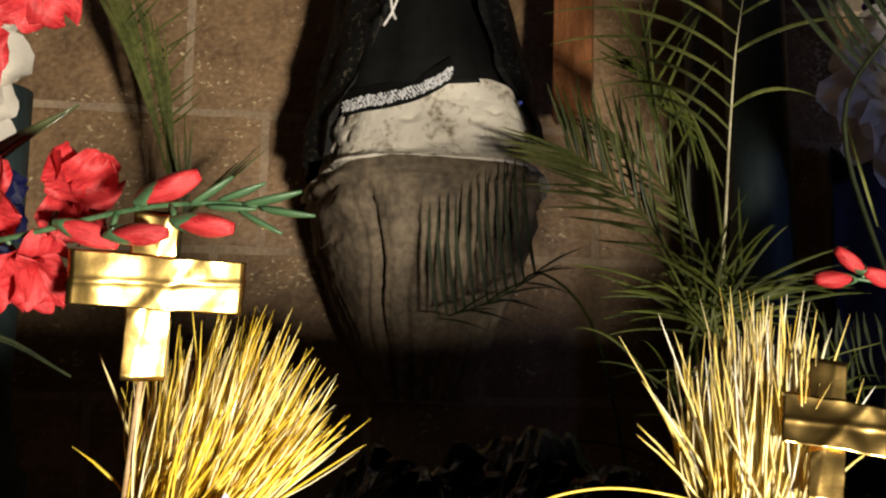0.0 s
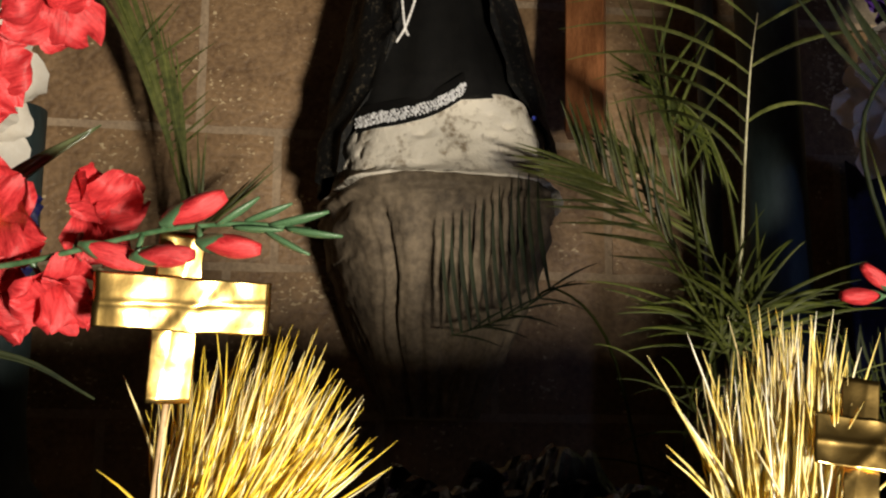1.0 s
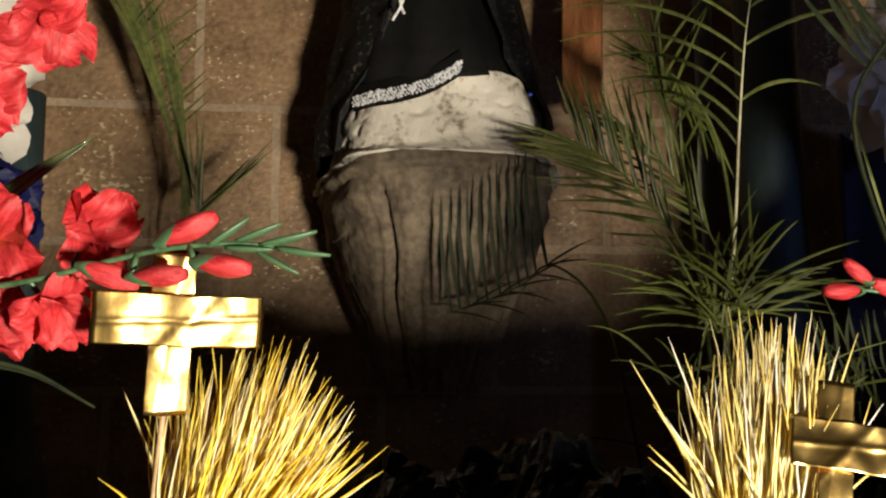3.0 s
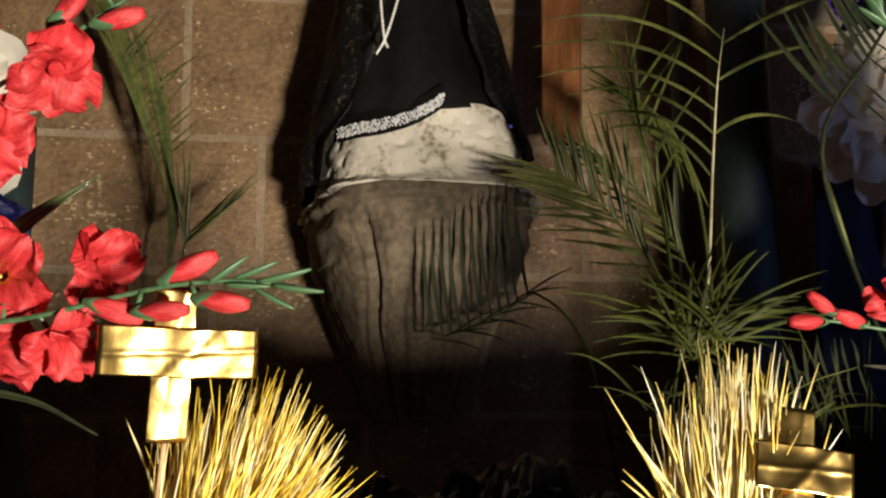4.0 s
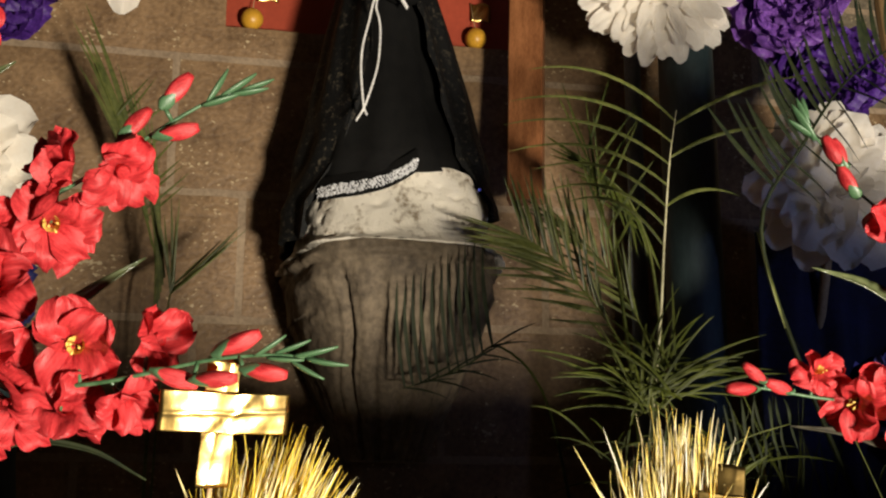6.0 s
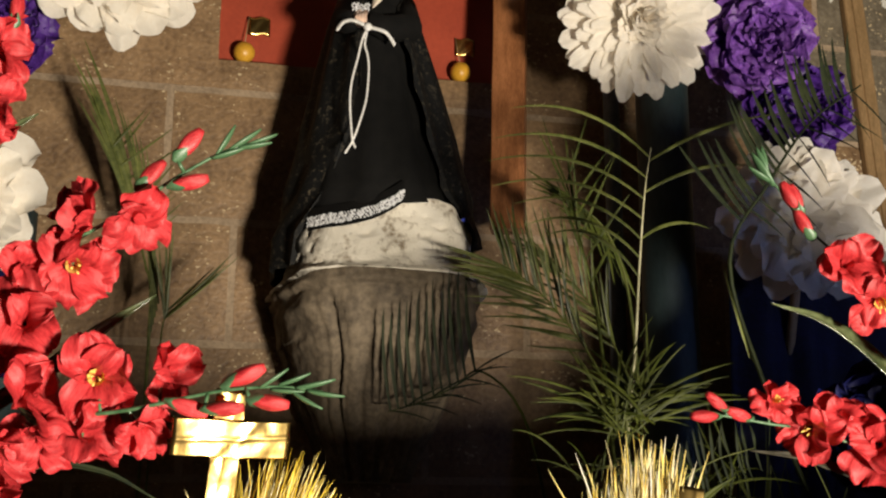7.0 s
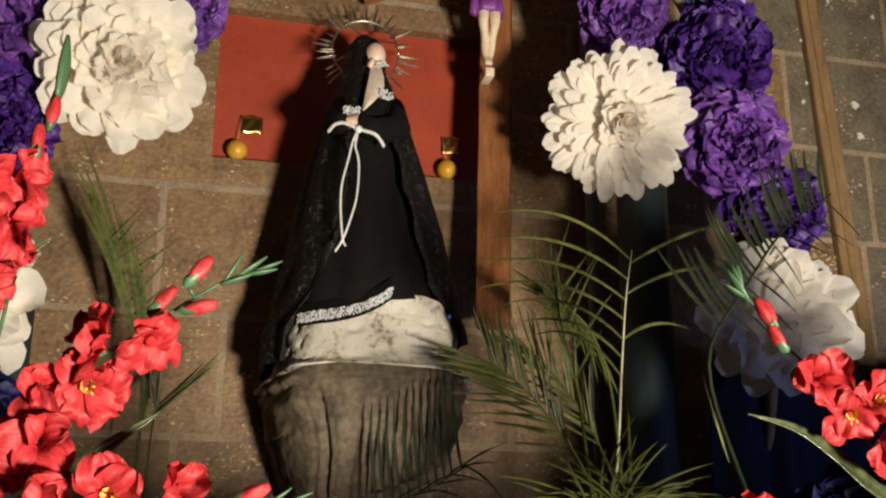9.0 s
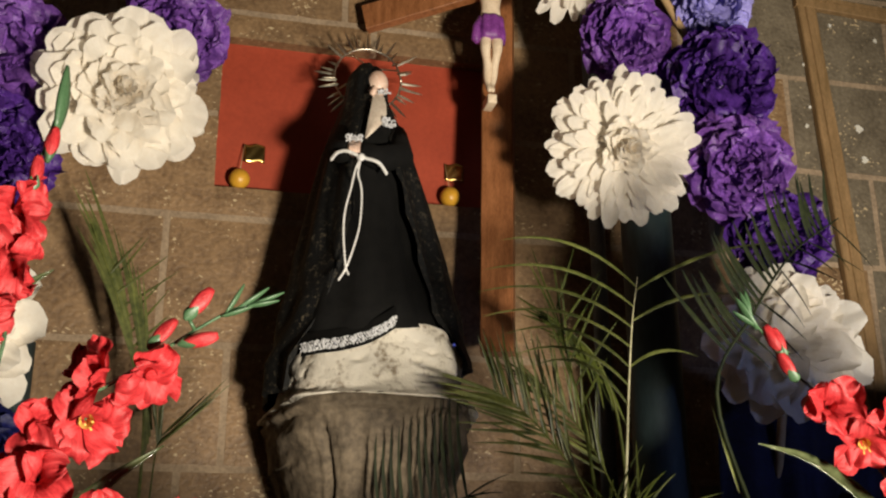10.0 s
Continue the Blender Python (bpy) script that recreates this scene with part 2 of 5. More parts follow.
def spline(pts, n):
    """n points on a smooth curve through pts."""
    pts = [Vector(p) for p in pts]
    ext = [2 * pts[0] - pts[1], *pts, 2 * pts[-1] - pts[-2]]
    out = []
    for k in range(n):
        u = k / (n - 1) * (len(pts) - 1)
        i = min(int(u), len(pts) - 2)
        t = u - i
        a, b, c, d = ext[i:i + 4]
        out.append(0.5 * (2 * b + (c - a) * t + (2 * a - 5 * b + 4 * c - d) * t * t + (3 * b - a - 3 * c + d) * t ** 3))
    return out


def ball(bm, centre, size, seg=14, rings=9, rough=0.0):
    got = bmesh.ops.create_uvsphere(bm, u_segments=seg, v_segments=rings, radius=1)["verts"]
    s = (size, size, size) if isinstance(size, (int, float)) else size
    for v in got:
        k = 1 + rough * noise.noise(v.co * 2.3 + Vector(centre) * 9)
        v.co = Vector((v.co[i] * s[i] * k + centre[i] for i in range(3)))
    return got


def facing(place, target, spin=0.0):
    """A frame at place whose z axis points at target."""
    q = (Vector(target) - Vector(place)).to_track_quat("Z", "Y").to_matrix().to_4x4()
    return Matrix.Translation(place) @ q @ Matrix.Rotation(spin, 4, "Z")


RNG = random.Random(7)


# ---- setting ----
WALL, NICHE = 3.05, 3.10
NX0, NX1, NZ0, NZ1 = -0.118, 0.885, 2.716, 3.288

wall = tagged(empty("wall_north", (0, WALL, 0)), "brown volcanic stone block wall with pale mortar joints", "wall", kind="structure")
bm = bmesh.new()
box(bm, (-3.2, 0.06, 0), (4.2, 0.45, 5))
part("wall_core", bm, M_MORTAR, wall, "pale mortar bed", False)
bm = bmesh.new()
for lo, hi in (((-3.2, 0.001, 0), (NX0 - 0.004, 0.06, 5)), ((NX1 + 0.004, 0.001, 0), (4.2, 0.06, 5)), ((NX0 - 0.004, 0.001, 0), (NX1 + 0.004, 0.06, NZ0 - 0.004)), ((NX0 - 0.004, 0.001, NZ1 + 0.004), (NX1 + 0.004, 0.06, 5))):
    box(bm, lo, hi)
part("mortar", bm, M_MORTAR, wall, "pale mortar in the joints", False)
bm = bmesh.new()
rows = []
for i in range(13):
    z = NZ0 - 0.003 + (NZ1 - NZ0 + 0.006) * i / 12
    rows.append([(NX0 - 0.003 + (NX1 - NX0 + 0.006) * j / 20, NICHE - WALL + 0.002 * noise.noise((j * 0.7, i * 0.7, 3)), z) for j in range(21)])
sheet(bm, rows)
niche_panel = part("niche_panel", bm, M_RED, wall, "red-painted back of the shallow niche")

# unseen shell added to close the room and bounce light back
for name, lo, hi, m in (("floor", (-3.2, -5, -0.2), (4.2, 3.5, 0), M_FLOOR), ("ceiling", (-3.2, -5, 5), (4.2, 3.5, 5.2), M_PLASTER), ("wall_west", (-3.4, -5, 0), (-3.2, 3.5, 5), M_PLASTER),
                        ("wall_east", (4.2, -5, 0), (4.4, 3.5, 5), M_PLASTER), ("wall_south", (-3.4, -5.2, 0), (4.4, -5, 5), M_PLASTER)):
    bm = bmesh.new()
    box(bm, lo, hi)
    tagged(part(name, bm, m, None, "", False), "worn dull surface of the dim interior", name.split("_")[0], kind="structure")

# ---- corbel and its pale worn block ----
CX, CY = 0.398, 2.98


def corbel():
    thing = tagged(empty("stone_corbel", (CX, CY, 1.35)), "carved grey-brown stone capital corbel with worn acanthus leaves", "corbel", kind="structure")
    prof = [(0.0, 0.12, 0.14), (0.12, 0.165, 0.21), (0.22, 0.213, 0.28), (0.32, 0.254, 0.35), (0.42, 0.283, 0.400), (0.50, 0.298, 0.422), (0.535, 0.302, 0.432), (0.55, 0.318, 0.450), (0.58, 0.314, 0.450), (0.595, 0.28, 0.42)]
    n, rings = 220, 110
    rows = []
    for i in range(rings):
        h = 0.595 * i / (rings - 1)
        k = max(j for j in range(len(prof) - 1) if prof[j][0] <= h + 1e-9)
        (h0, a0, b0), (h1, a1, b1) = prof[k], prof[k + 1]
        t = (h - h0) / (h1 - h0)
        a, b = a0 + (a1 - a0) * t, b0 + (b1 - b0) * t
        row = []
        for j in range(n):
            th = 2 * math.pi * j / n
            c, s = math.cos(th), math.sin(th)
            e = 0.72
            x, y = a * math.copysign(abs(c) ** e, c), b * math.copysign(abs(s) ** e, s)
            p = Vector((x, y, h))
            carve = max(0.0, min(1.0, (0.53 - h) / 0.05))
            run = 6.5 * x / a + 4.5 * y / b
            wob = noise.noise(Vector((run * 0.35, h * 5, 1)))
            sway = run * 2.0 + 1.7 * noise.noise(Vector((run * 0.3, h * 3.6, 21)))
            lobe = abs(math.sin(sway))
            fold = max(0.0, 1 - lobe * 2.4) * (0.6 + 0.8 * noise.noise(Vector((run * 0.6, h * 4, 9))))
            crease = max(0.0, 1 - 3.0 * abs(math.sin(sway * 1.7 + 0.8 * wob)))
            curl = max(0.0, noise.noise(Vector((run * 0.8, h * 9, 47)))) * max(0.0, min(1.0, (h - 0.36) / 0.1))
            d = carve * (0.009 * lobe - 0.030 * fold - 0.008 * crease + 0.024 * curl)
            d += 0.006 * noise.noise(p * 14) + 0.004 * noise.noise(p * 45)
            if h > 0.53:
                d += 0.012 * noise.noise(Vector((x * 22, y * 22, h * 30))) - 0.03 * max(0.0, noise.noise(Vector((x * 11, y * 11, 4))) - 0.25)
            r = Vector((c / a, s / b, 0)).normalized()
            row.append(p + r * d + Vector((0, 0, (0.008 * noise.noise(p * 9) - 0.30 * max(0.0, abs(x) - 0.24)) * (1 if h > 0.4 else 0))))
        rows.append(row)
    bm = bmesh.new()
    loft(bm, rows)
    part("capital", bm, M_CORBEL, thing)
    return thing


def pale_block():
    thing = tagged(empty("stone_block", (CX + 0.002, CY, 1.935)), "pale worn stone block with pitted face on the corbel", "stone block", kind="structure")
    n, rings = 160, 50
    rows = []
    for i in range(rings):
        t = i / (rings - 1)
        row = []
        for j in range(n):
            th = 2 * math.pi * j / n
            c, s = math.cos(th), math.sin(th)
            flare = (1 - t) ** 2.2
            rim = max(0.0, 1 - t / 0.16) ** 1.5
            a, b = 0.282 + 0.014 * flare + 0.030 * rim, 0.40 + 0.020 * flare + 0.022 * rim
            x, y = a * math.copysign(abs(c) ** 0.6, c), b * math.copysign(abs(s) ** 0.6, s)
            top = 0.195 + 0.030 * math.exp(-((x - 0.10) / 0.10) ** 2) - 0.060 * max(0.0, -x / 0.24) - 0.045 * max(0.0, (x - 0.18) / 0.07)
            p = Vector((x, y, t * top - 0.002 - 0.30 * max(0.0, abs(x) - 0.24) * (1 - t) ** 2))
            d = 0.014 * noise.noise(p * 8 + Vector((3, 0, 0))) + 0.006 * noise.noise(p * 26) - 0.010 * max(0.0, noise.noise(p * 33 + Vector((0, 7, 0))) - 0.35) / 0.3
            row.append(p + Vector((c, s, 0.25)) * d)
        rows.append(row)
    last = rows[-1]
    for k in (0.8, 0.5, 0.2):
        rows.append([Vector((p.x * k, p.y * k, p.z + 0.006 * (1 - k))) for p in last])
    bm = bmesh.new()
    loft(bm, rows)
    part("block", bm, M_PALE, thing)
    return thing


corbel()
pale_block()


# ---- statue and its dress ----
def ring(cx, cy, z, a, b, n=64, fold=0.0, folds=9, seed=0.0, tilt=0.0):
    row = []
    for j in range(n):
        th = 2 * math.pi * j / n
        c, s = math.cos(th), math.sin(th)
        w = 1 + fold * (0.6 * math.sin(folds * th + seed) + 0.8 * noise.noise((th * 2.2, z * 2 + seed, seed)))
        row.append(Vector((cx + a * c * w, cy + b * s * w, z + tilt * a * c)))
    return row


bm = bmesh.new()
loft(bm, [ring(0.37, 2.78, z, a, b, 24) for z, a, b in ((2.12, 0.10, 0.09), (2.5, 0.10, 0.08), (2.75, 0.095, 0.07), (2.86, 0.08, 0.06), (2.90, 0.035, 0.035), (2.95, 0.034, 0.036))])
ball(bm, (0.381, 2.735, 2.999), (0.036, 0.044, 0.047), 20, 14)
ball(bm, (0.282, 2.565, 2.685), (0.022, 0.020, 0.026), 14, 9, 0.3)
for k in range(4):
    tube(bm, [(0.272 + 0.009 * k, 2.548, 2.69 + 0.004 * k), (0.268 + 0.008 * k, 2.536, 2.672), (0.276 + 0.007 * k, 2.538, 2.655)], [0.006, 0.0055, 0.004], 8)
tube(bm, [(0.352, 2.668, 2.925), (0.362, 2.664, 2.945), (0.356, 2.670, 2.957)], [0.009, 0.010, 0.006], 8)
statue = part("statue", bm, M_SKIN)
tagged(statue, "small painted plaster figure standing on the pale stone block", "statue")

gown = tagged(empty("black_gown", (0.37, 2.76, 2.1)), "floor-length black velvet gown worn by the statue", "gown")
off = Vector((0.37, 2.76, 2.1))
bm = bmesh.new()
rows = []
for z, cx, a, b, f in ((2.125, 0.36, 0.235, 0.215, 0.05), (2.2, 0.36, 0.215, 0.20, 0.06), (2.35, 0.36, 0.175, 0.175, 0.06), (2.5, 0.355, 0.145, 0.155, 0.05), (2.62, 0.35, 0.125, 0.145, 0.03), (2.66, 0.345, 0.120, 0.14, 0.02), (2.7, 0.345, 0.118, 0.14, 0.03), (2.8, 0.355, 0.108, 0.12, 0.02), (2.87, 0.362, 0.088, 0.09, 0.01), (2.92, 0.37, 0.055, 0.06, 0.0)):
    rows.append([p - off for p in ring(cx, 2.76, z, a, b, 90, f, 11, 2.0, 0.14 if z < 2.15 else (0.08 if z < 2.25 else 0))])
loft(bm, rows)
part("skirt", bm, M_BLACK, gown)
bm = bmesh.new()
tube(bm, [Vector(p) - off for p in ((0.435, 2.73, 2.81), (0.44, 2.63, 2.70), (0.36, 2.585, 2.672), (0.305, 2.572, 2.685))], [0.048, 0.045, 0.038, 0.030], 14)
part("sleeve", bm, M_BLACK, gown)
bm = bmesh.new()
tube(bm, [Vector(p) - off for p in ((0.285, 2.73, 2.80), (0.245, 2.65, 2.71), (0.255, 2.59, 2.685), (0.275, 2.57, 2.688))], [0.044, 0.04, 0.034, 0.028], 14)
part("sleeve", bm, M_BLACK, gown)
# silver trim on the front hem
hem = spline([(0.155, 2.628, 2.066), (0.20, 2.580, 2.068), (0.257, 2.550, 2.072), (0.325, 2.532, 2.089), (0.375, 2.526, 2.114), (0.417, 2.528, 2.144)], 40)
bm = bmesh.new()
sheet(bm, [[p + Vector((0, 0.006, -0.02)) - off for p in hem], [p + Vector((0, 0.0, -0.012)) - off for p in hem], [p + Vector((0, 0.0, 0.020)) - off for p in hem], [p + Vector((0, 0.02, 0.05)) - off for p in hem]])
part("hem_band", bm, M_BLACK, gown)
bm = bmesh.new()
for i in range(39):
    for k in range(5):
        p = hem[i].lerp(hem[i + 1], 0.5 * (k % 2)) + Vector((RNG.uniform(-.002, .002), -0.004 + RNG.uniform(-.002, .002), -0.008 + 0.0058 * k + RNG.uniform(-.0015, .0015))) - off
        got = bmesh.ops.create_icosphere(bm, subdivisions=1, radius=0.0044 * RNG.uniform(0.6, 1.25))["verts"]
        for v in got:
            v.co += p
tagged(part("bead_trim", bm, M_SILVER, gown, "silver bead trim along the hem", False), kind="stuff")
bm = bmesh.new()
line = [((0.322, 2.600, 2.738), (0.327, 2.597, 2.738)), ((0.328, 2.604, 2.775), (0.352, 2.594, 2.765)), ((0.335, 2.612, 2.815), (0.376, 2.598, 2.795)), ((0.343, 2.626, 2.855), (0.392, 2.612, 2.835)), ((0.352, 2.650, 2.900), (0.396, 2.640, 2.880)), ((0.358, 2.680, 2.935), (0.395, 2.675, 2.925))]
sheet(bm, [[Vector(p).lerp(Vector(q), k / 4) + Vector((0, -0.006 * math.sin(math.pi * k / 4), 0)) - off for k in range(5)] for p, q in line])
part("collar", bm, M_CREAM, gown, "pale cream collar open in a vee")
bm = bmesh.new()
for c, n, w in (((0.396, 2.596, 2.800), 60, (0.022, 0.008, 0.015)), ((0.385, 2.676, 2.945), 40, (0.030, 0.006, 0.008)), ((0.283, 2.550, 2.716), 60, (0.026, 0.010, 0.010))):
    for k in range(n):
        got = bmesh.ops.create_icosphere(bm, subdivisions=1, radius=0.0036)["verts"]
        p = Vector((c[i] + RNG.uniform(-w[i], w[i]) for i in range(3))) - off
        for v in got:
            v.co += p
tagged(part("lace_trim", bm, M_SILVER, gown, "silver lace trim at collar and cuffs", False), kind="stuff")

# mantle: open in front, falling past the corbel
cloak = tagged(empty("lace_mantle", (0.37, 2.8, 1.95)), "long black lace mantle draped over the statue's head", "mantle")
off = Vector((0.37, 2.8, 1.95))
rows = []
for z, a, b, gap, cx in ((1.955, 0.311, 0.27, 2.15, 0.386), (2.05, 0.304, 0.26, 2.0, 0.386), (2.2, 0.278, 0.245, 1.4, 0.388), (2.4, 0.236, 0.225, 1.0, 0.381), (2.6, 0.188, 0.205, 0.85, 0.370), (2.75, 0.146, 0.175, 0.85, 0.362), (2.84, 0.118, 0.15, 1.0, 0.358), (2.90, 0.094, 0.118, 1.2, 0.356), (2.96, 0.072, 0.09, 1.5, 0.354), (3.02, 0.067, 0.080, 1.45, 0.356), (3.05, 0.062, 0.072, 1.0, 0.358), (3.07, 0.050, 0.058, 0.7, 0.360), (3.088, 0.034, 0.044, 0.9, 0.358), (3.100, 0.004, 0.005, 0.2, 0.360)):
    row = []
    n = 80
    for j in range(n + 1):
        th = -math.pi / 2 + 0.55 * max(0.0, min(1.0, (z - 2.8) / 0.12)) + gap / 2 + (2 * math.pi - gap) * j / n
        fold = (0.045 if z < 2.8 else 0.02) * (math.sin(th * 13 + z * 1.5) + 1.2 * noise.noise((th * 2.5, z * 1.7, 5)))
        low = -0.06 * max(0.0, math.sin(th)) if z < 2.0 else 0.0
        if z < 2.1 and math.cos(th) > 0.3:
            low += 0.15 * (math.cos(th) - 0.3) * (2.1 - z) / 0.15
        row.append(Vector((cx + a * math.cos(th) * (1 + fold), 2.80 + b * math.sin(th) * (1 + fold), z + low)) - off)
    rows.append(row)
fine = []
for i in range(len(rows) - 1):
    for k in range(4):
        fine.append([p.lerp(q, k / 4) for p, q in zip(rows[i], rows[i + 1])])
fine.append(rows[-1])
bm = bmesh.new()
sheet(bm, fine)
veil = part("veil", bm, M_LACE, cloak)
for side in (0, -1):
    bm = bmesh.new()
    line = [r[side] for r in fine[:40]]
    w = Vector((0.020 if side == -1 else -0.020, -0.004, 0))
    sheet(bm, [[p + Vector((0, -0.004, 0)) for p in line], [p + w * (0.6 + 0.4 * math.sin(i * 1.9)) + Vector((0, -0.002, 0)) for i, p in enumerate(line)]])
    part("lace_border", bm, M_LACE, cloak)
sol = veil.modifiers.new("thickness", "SOLIDIFY")
sol.thickness = 0.004

# bead added to give the mantle its blue glint of light
bm = bmesh.new()
got = bmesh.ops.create_icosphere(bm, subdivisions=2, radius=0.0055)["verts"]
for v in got:
    v.co += Vector((0.601, 2.583, 2.095)) - off
part("sparkle_bead", bm, M_BLUESPARKLE, cloak, "small blue bead added for a sparkle of light")

# knotted cord
cord = tagged(empty("cord_belt", (0.293, 2.56, 2.65)), "twisted silver-white cord belt with hanging loop", "cord")
off = Vector((0.293, 2.56, 2.65))


def twist(bm, pts, r, turns):
    line = spline(pts, 90)
    for ph in (0.0, math.pi):
        out = []
        for i, p in enumerate(line):
            d = (line[min(i + 1, 89)] - line[max(i - 1, 0)]).normalized()
            u = d.orthogonal().normalized()
            w = d.cross(u)
            a = ph + i / 89 * turns * 2 * math.pi
            out.append(p + (u * math.cos(a) + w * math.sin(a)) * r * 0.75 - off)
        tube(bm, out, r * 0.72, 6)


bm = bmesh.new()
twist(bm, [(0.296, 2.535, 2.632), (0.285, 2.53, 2.60), (0.275, 2.53, 2.548), (0.259, 2.53, 2.475), (0.255, 2.53, 2.42), (0.257, 2.525, 2.36), (0.264, 2.522, 2.292), (0.272, 2.52, 2.270)], 0.0029, 26)
twist(bm, [(0.300, 2.535, 2.632), (0.294, 2.53, 2.590), (0.303, 2.53, 2.555), (0.307, 2.53, 2.51), (0.302, 2.53, 2.425), (0.285, 2.525, 2.354), (0.264, 2.522, 2.290), (0.243, 2.52, 2.251)], 0.0029, 26)
part("hanging_loop", bm, M_CORD, cord)
bm = bmesh.new()
twist(bm, [(0.218, 2.585, 2.652), (0.230, 2.550, 2.660), (0.252, 2.532, 2.662), (0.275, 2.525, 2.654), (0.300, 2.522, 2.642)], 0.0042, 8)
twist(bm, [(0.300, 2.522, 2.642), (0.345, 2.520, 2.632), (0.366, 2.535, 2.624), (0.386, 2.56, 2.610)], 0.0042, 9)
part("waist_cord", bm, M_CORD, cord)
bm = bmesh.new()
ball(bm, Vector((0.300, 2.520, 2.640)) - off, (0.012, 0.010, 0.013), 14, 9, 0.4)
part("knot", bm, M_CORD, cord)

# halo
HC = Vector((0.372, 2.875, 3.088))
halo = tagged(empty("halo", HC), "tin halo of thin spiked rays behind the head", "halo")
bm = bmesh.new()
tube(bm, [Vector((0.116 * math.cos(a), 0, 0.116 * math.sin(a))) for a in (2 * math.pi * k / 48 for k in range(49))], 0.0035, 8)
for a in (0.4, 2.2, 3.6, 5.4):
    tube(bm, [(0.116 * math.cos(a), 0, 0.116 * math.sin(a)), (0.010 * math.cos(a), -0.07, 0.01 * math.sin(a))], 0.003, 6)
part("ring", bm, M_HALO, halo)
for k in range(38):
    a = 2 * math.pi * (k + 0.3 + RNG.uniform(-0.26, 0.26)) / 38
    r1 = (0.190, 0.158, 0.178)[k % 3] * RNG.uniform(0.96, 1.03)
    d, s = Vector((math.cos(a), 0, math.sin(a))), Vector((-math.sin(a), 0, math.cos(a)))
    bm = bmesh.new()
    w = 0.0052
    loft(bm, [[d * r + s * w * f + Vector((0, 0.0015, 0)), d * r + Vector((0, -0.003 * f, 0)), d * r - s * w * f + Vector((0, 0.0015, 0))] for r, f in ((0.114, 0.8), (0.136, 1.0), (r1 - 0.02, 0.7), (r1, 0.08))])
    ray = part("ray", bm, M_HALO, halo, smooth=False)
    ray.matrix_local = Matrix.Rotation(RNG.uniform(-0.18, 0.18), 4, s)

# ---- crucifix ----
off = Vector((0.80, 2.80, 2.125))
crux = tagged(empty("crucifix", off), "tall varnished wooden crucifix fixed to the wall", "crucifix")
yaw = Matrix.Rotation(radians(-24), 3, "Z")


def beam(p, q, half_w, half_d, side, name):
    p, q = Vector(p), Vector(q)
    d = (q - p).normalized()
    side = (side - d * side.dot(d)).normalized()
    deep = d.cross(side)
    rows = []
    for i in range(25):
        c = p.lerp(q, i / 24) - off
        rows.append([c + side * sx * (half_w + 0.0015 * noise.noise((i * 0.4, sx, 1))) + deep * sy * half_d for sx, sy in ((-1, -0.9), (-0.94, -1), (0.94, -1), (1, -0.9), (1, 0.9), (0.94, 1), (-0.94, 1), (-1, 0.9))])
    bm = bmesh.new()
    loft(bm, rows)
    part(name, bm, M_BEAM, crux, smooth=False)


beam((0.799, 2.80, 2.125), (0.872, 2.93, 3.95), 0.054, 0.030, yaw @ Vector((1, 0, 0)), "upright")
beam((0.375, 2.985, 3.385), (1.225, 2.585, 3.575), 0.050, 0.020, Vector((0, 0, 1)), "crossbeam")
bm = bmesh.new()
box(bm, Vector((0.835, 2.90, 3.62)) - off, Vector((0.875, 3.06, 3.66)) - off, 0.004)
part("wall_bracket", bm, M_BEAM, crux)
FX, FY, FZ = 0.787, 2.775, 0.115
bm = bmesh.new()
for sx in (-1, 1):
    tube(bm, spline([(FX + 0.018 * sx, FY, 3.16), (FX + 0.021 * sx - 0.006, FY - 0.022, 3.075), (FX + 0.012 * sx - 0.004, FY - 0.006, 3.02), (FX + 0.009 * sx - 0.006, FY, 2.965), (FX + 0.006 * sx - 0.010, FY - 0.012, 2.935), (FX + 0.005 * sx - 0.010, FY - 0.03, 2.912)], 16), [0.021, 0.021, 0.020, 0.018, 0.0155, 0.0145, 0.0150, 0.0155, 0.015, 0.013, 0.011, 0.0095, 0.0095, 0.010, 0.009, 0.006], 10)
    tube(bm, spline([(FX + 0.04 * sx, FY, 3.36), (FX + 0.13 * sx, FY - 0.04 * sx, 3.385 + 0.02 * sx), (FX + 0.22 * sx, FY - 0.09 * sx, 3.39 + 0.05 * sx)], 8), [0.018, 0.017, 0.015, 0.014, 0.012, 0.011, 0.010, 0.008], 8)
loft(bm, [ring(FX, FY, z, a, b, 20) for z, a, b in ((3.13, 0.034, 0.026), (3.19, 0.040, 0.028), (3.25, 0.033, 0.025), (3.32, 0.044, 0.03), (3.38, 0.046, 0.027), (3.40, 0.018, 0.018), (3.43, 0.016, 0.016))])
ball(bm, (FX - 0.006, FY - 0.012, 3.455), (0.026, 0.03, 0.035), 14, 10)
figure = tagged(part("carved_figure", bm, M_BODY), "small pale carved figure fixed on the crucifix", "statue")
figure.location.z = FZ
loin = tagged(empty("loincloth", (FX, FY, 3.17 + FZ)), "purple cloth wrapped round the carved figure's hips", "cloth")
bm = bmesh.new()
loft(bm, [ring(-0.002, 0, z, a, b, 50, 0.10, 8, z * 9) for z, a, b in ((-0.055, 0.052, 0.040), (-0.03, 0.055, 0.043), (0.0, 0.050, 0.040), (0.03, 0.047, 0.037), (0.042, 0.043, 0.033))])
part("wrap", bm, M_LOIN, loin)
bm = bmesh.new()
tube(bm, [(-0.045, -0.02, 0.02), (-0.058, -0.02, -0.01), (-0.060, -0.018, -0.06), (-0.055, -0.018, -0.075)], [0.010, 0.014, 0.017, 0.006], 9)
part("tail", bm, M_LOIN, loin)
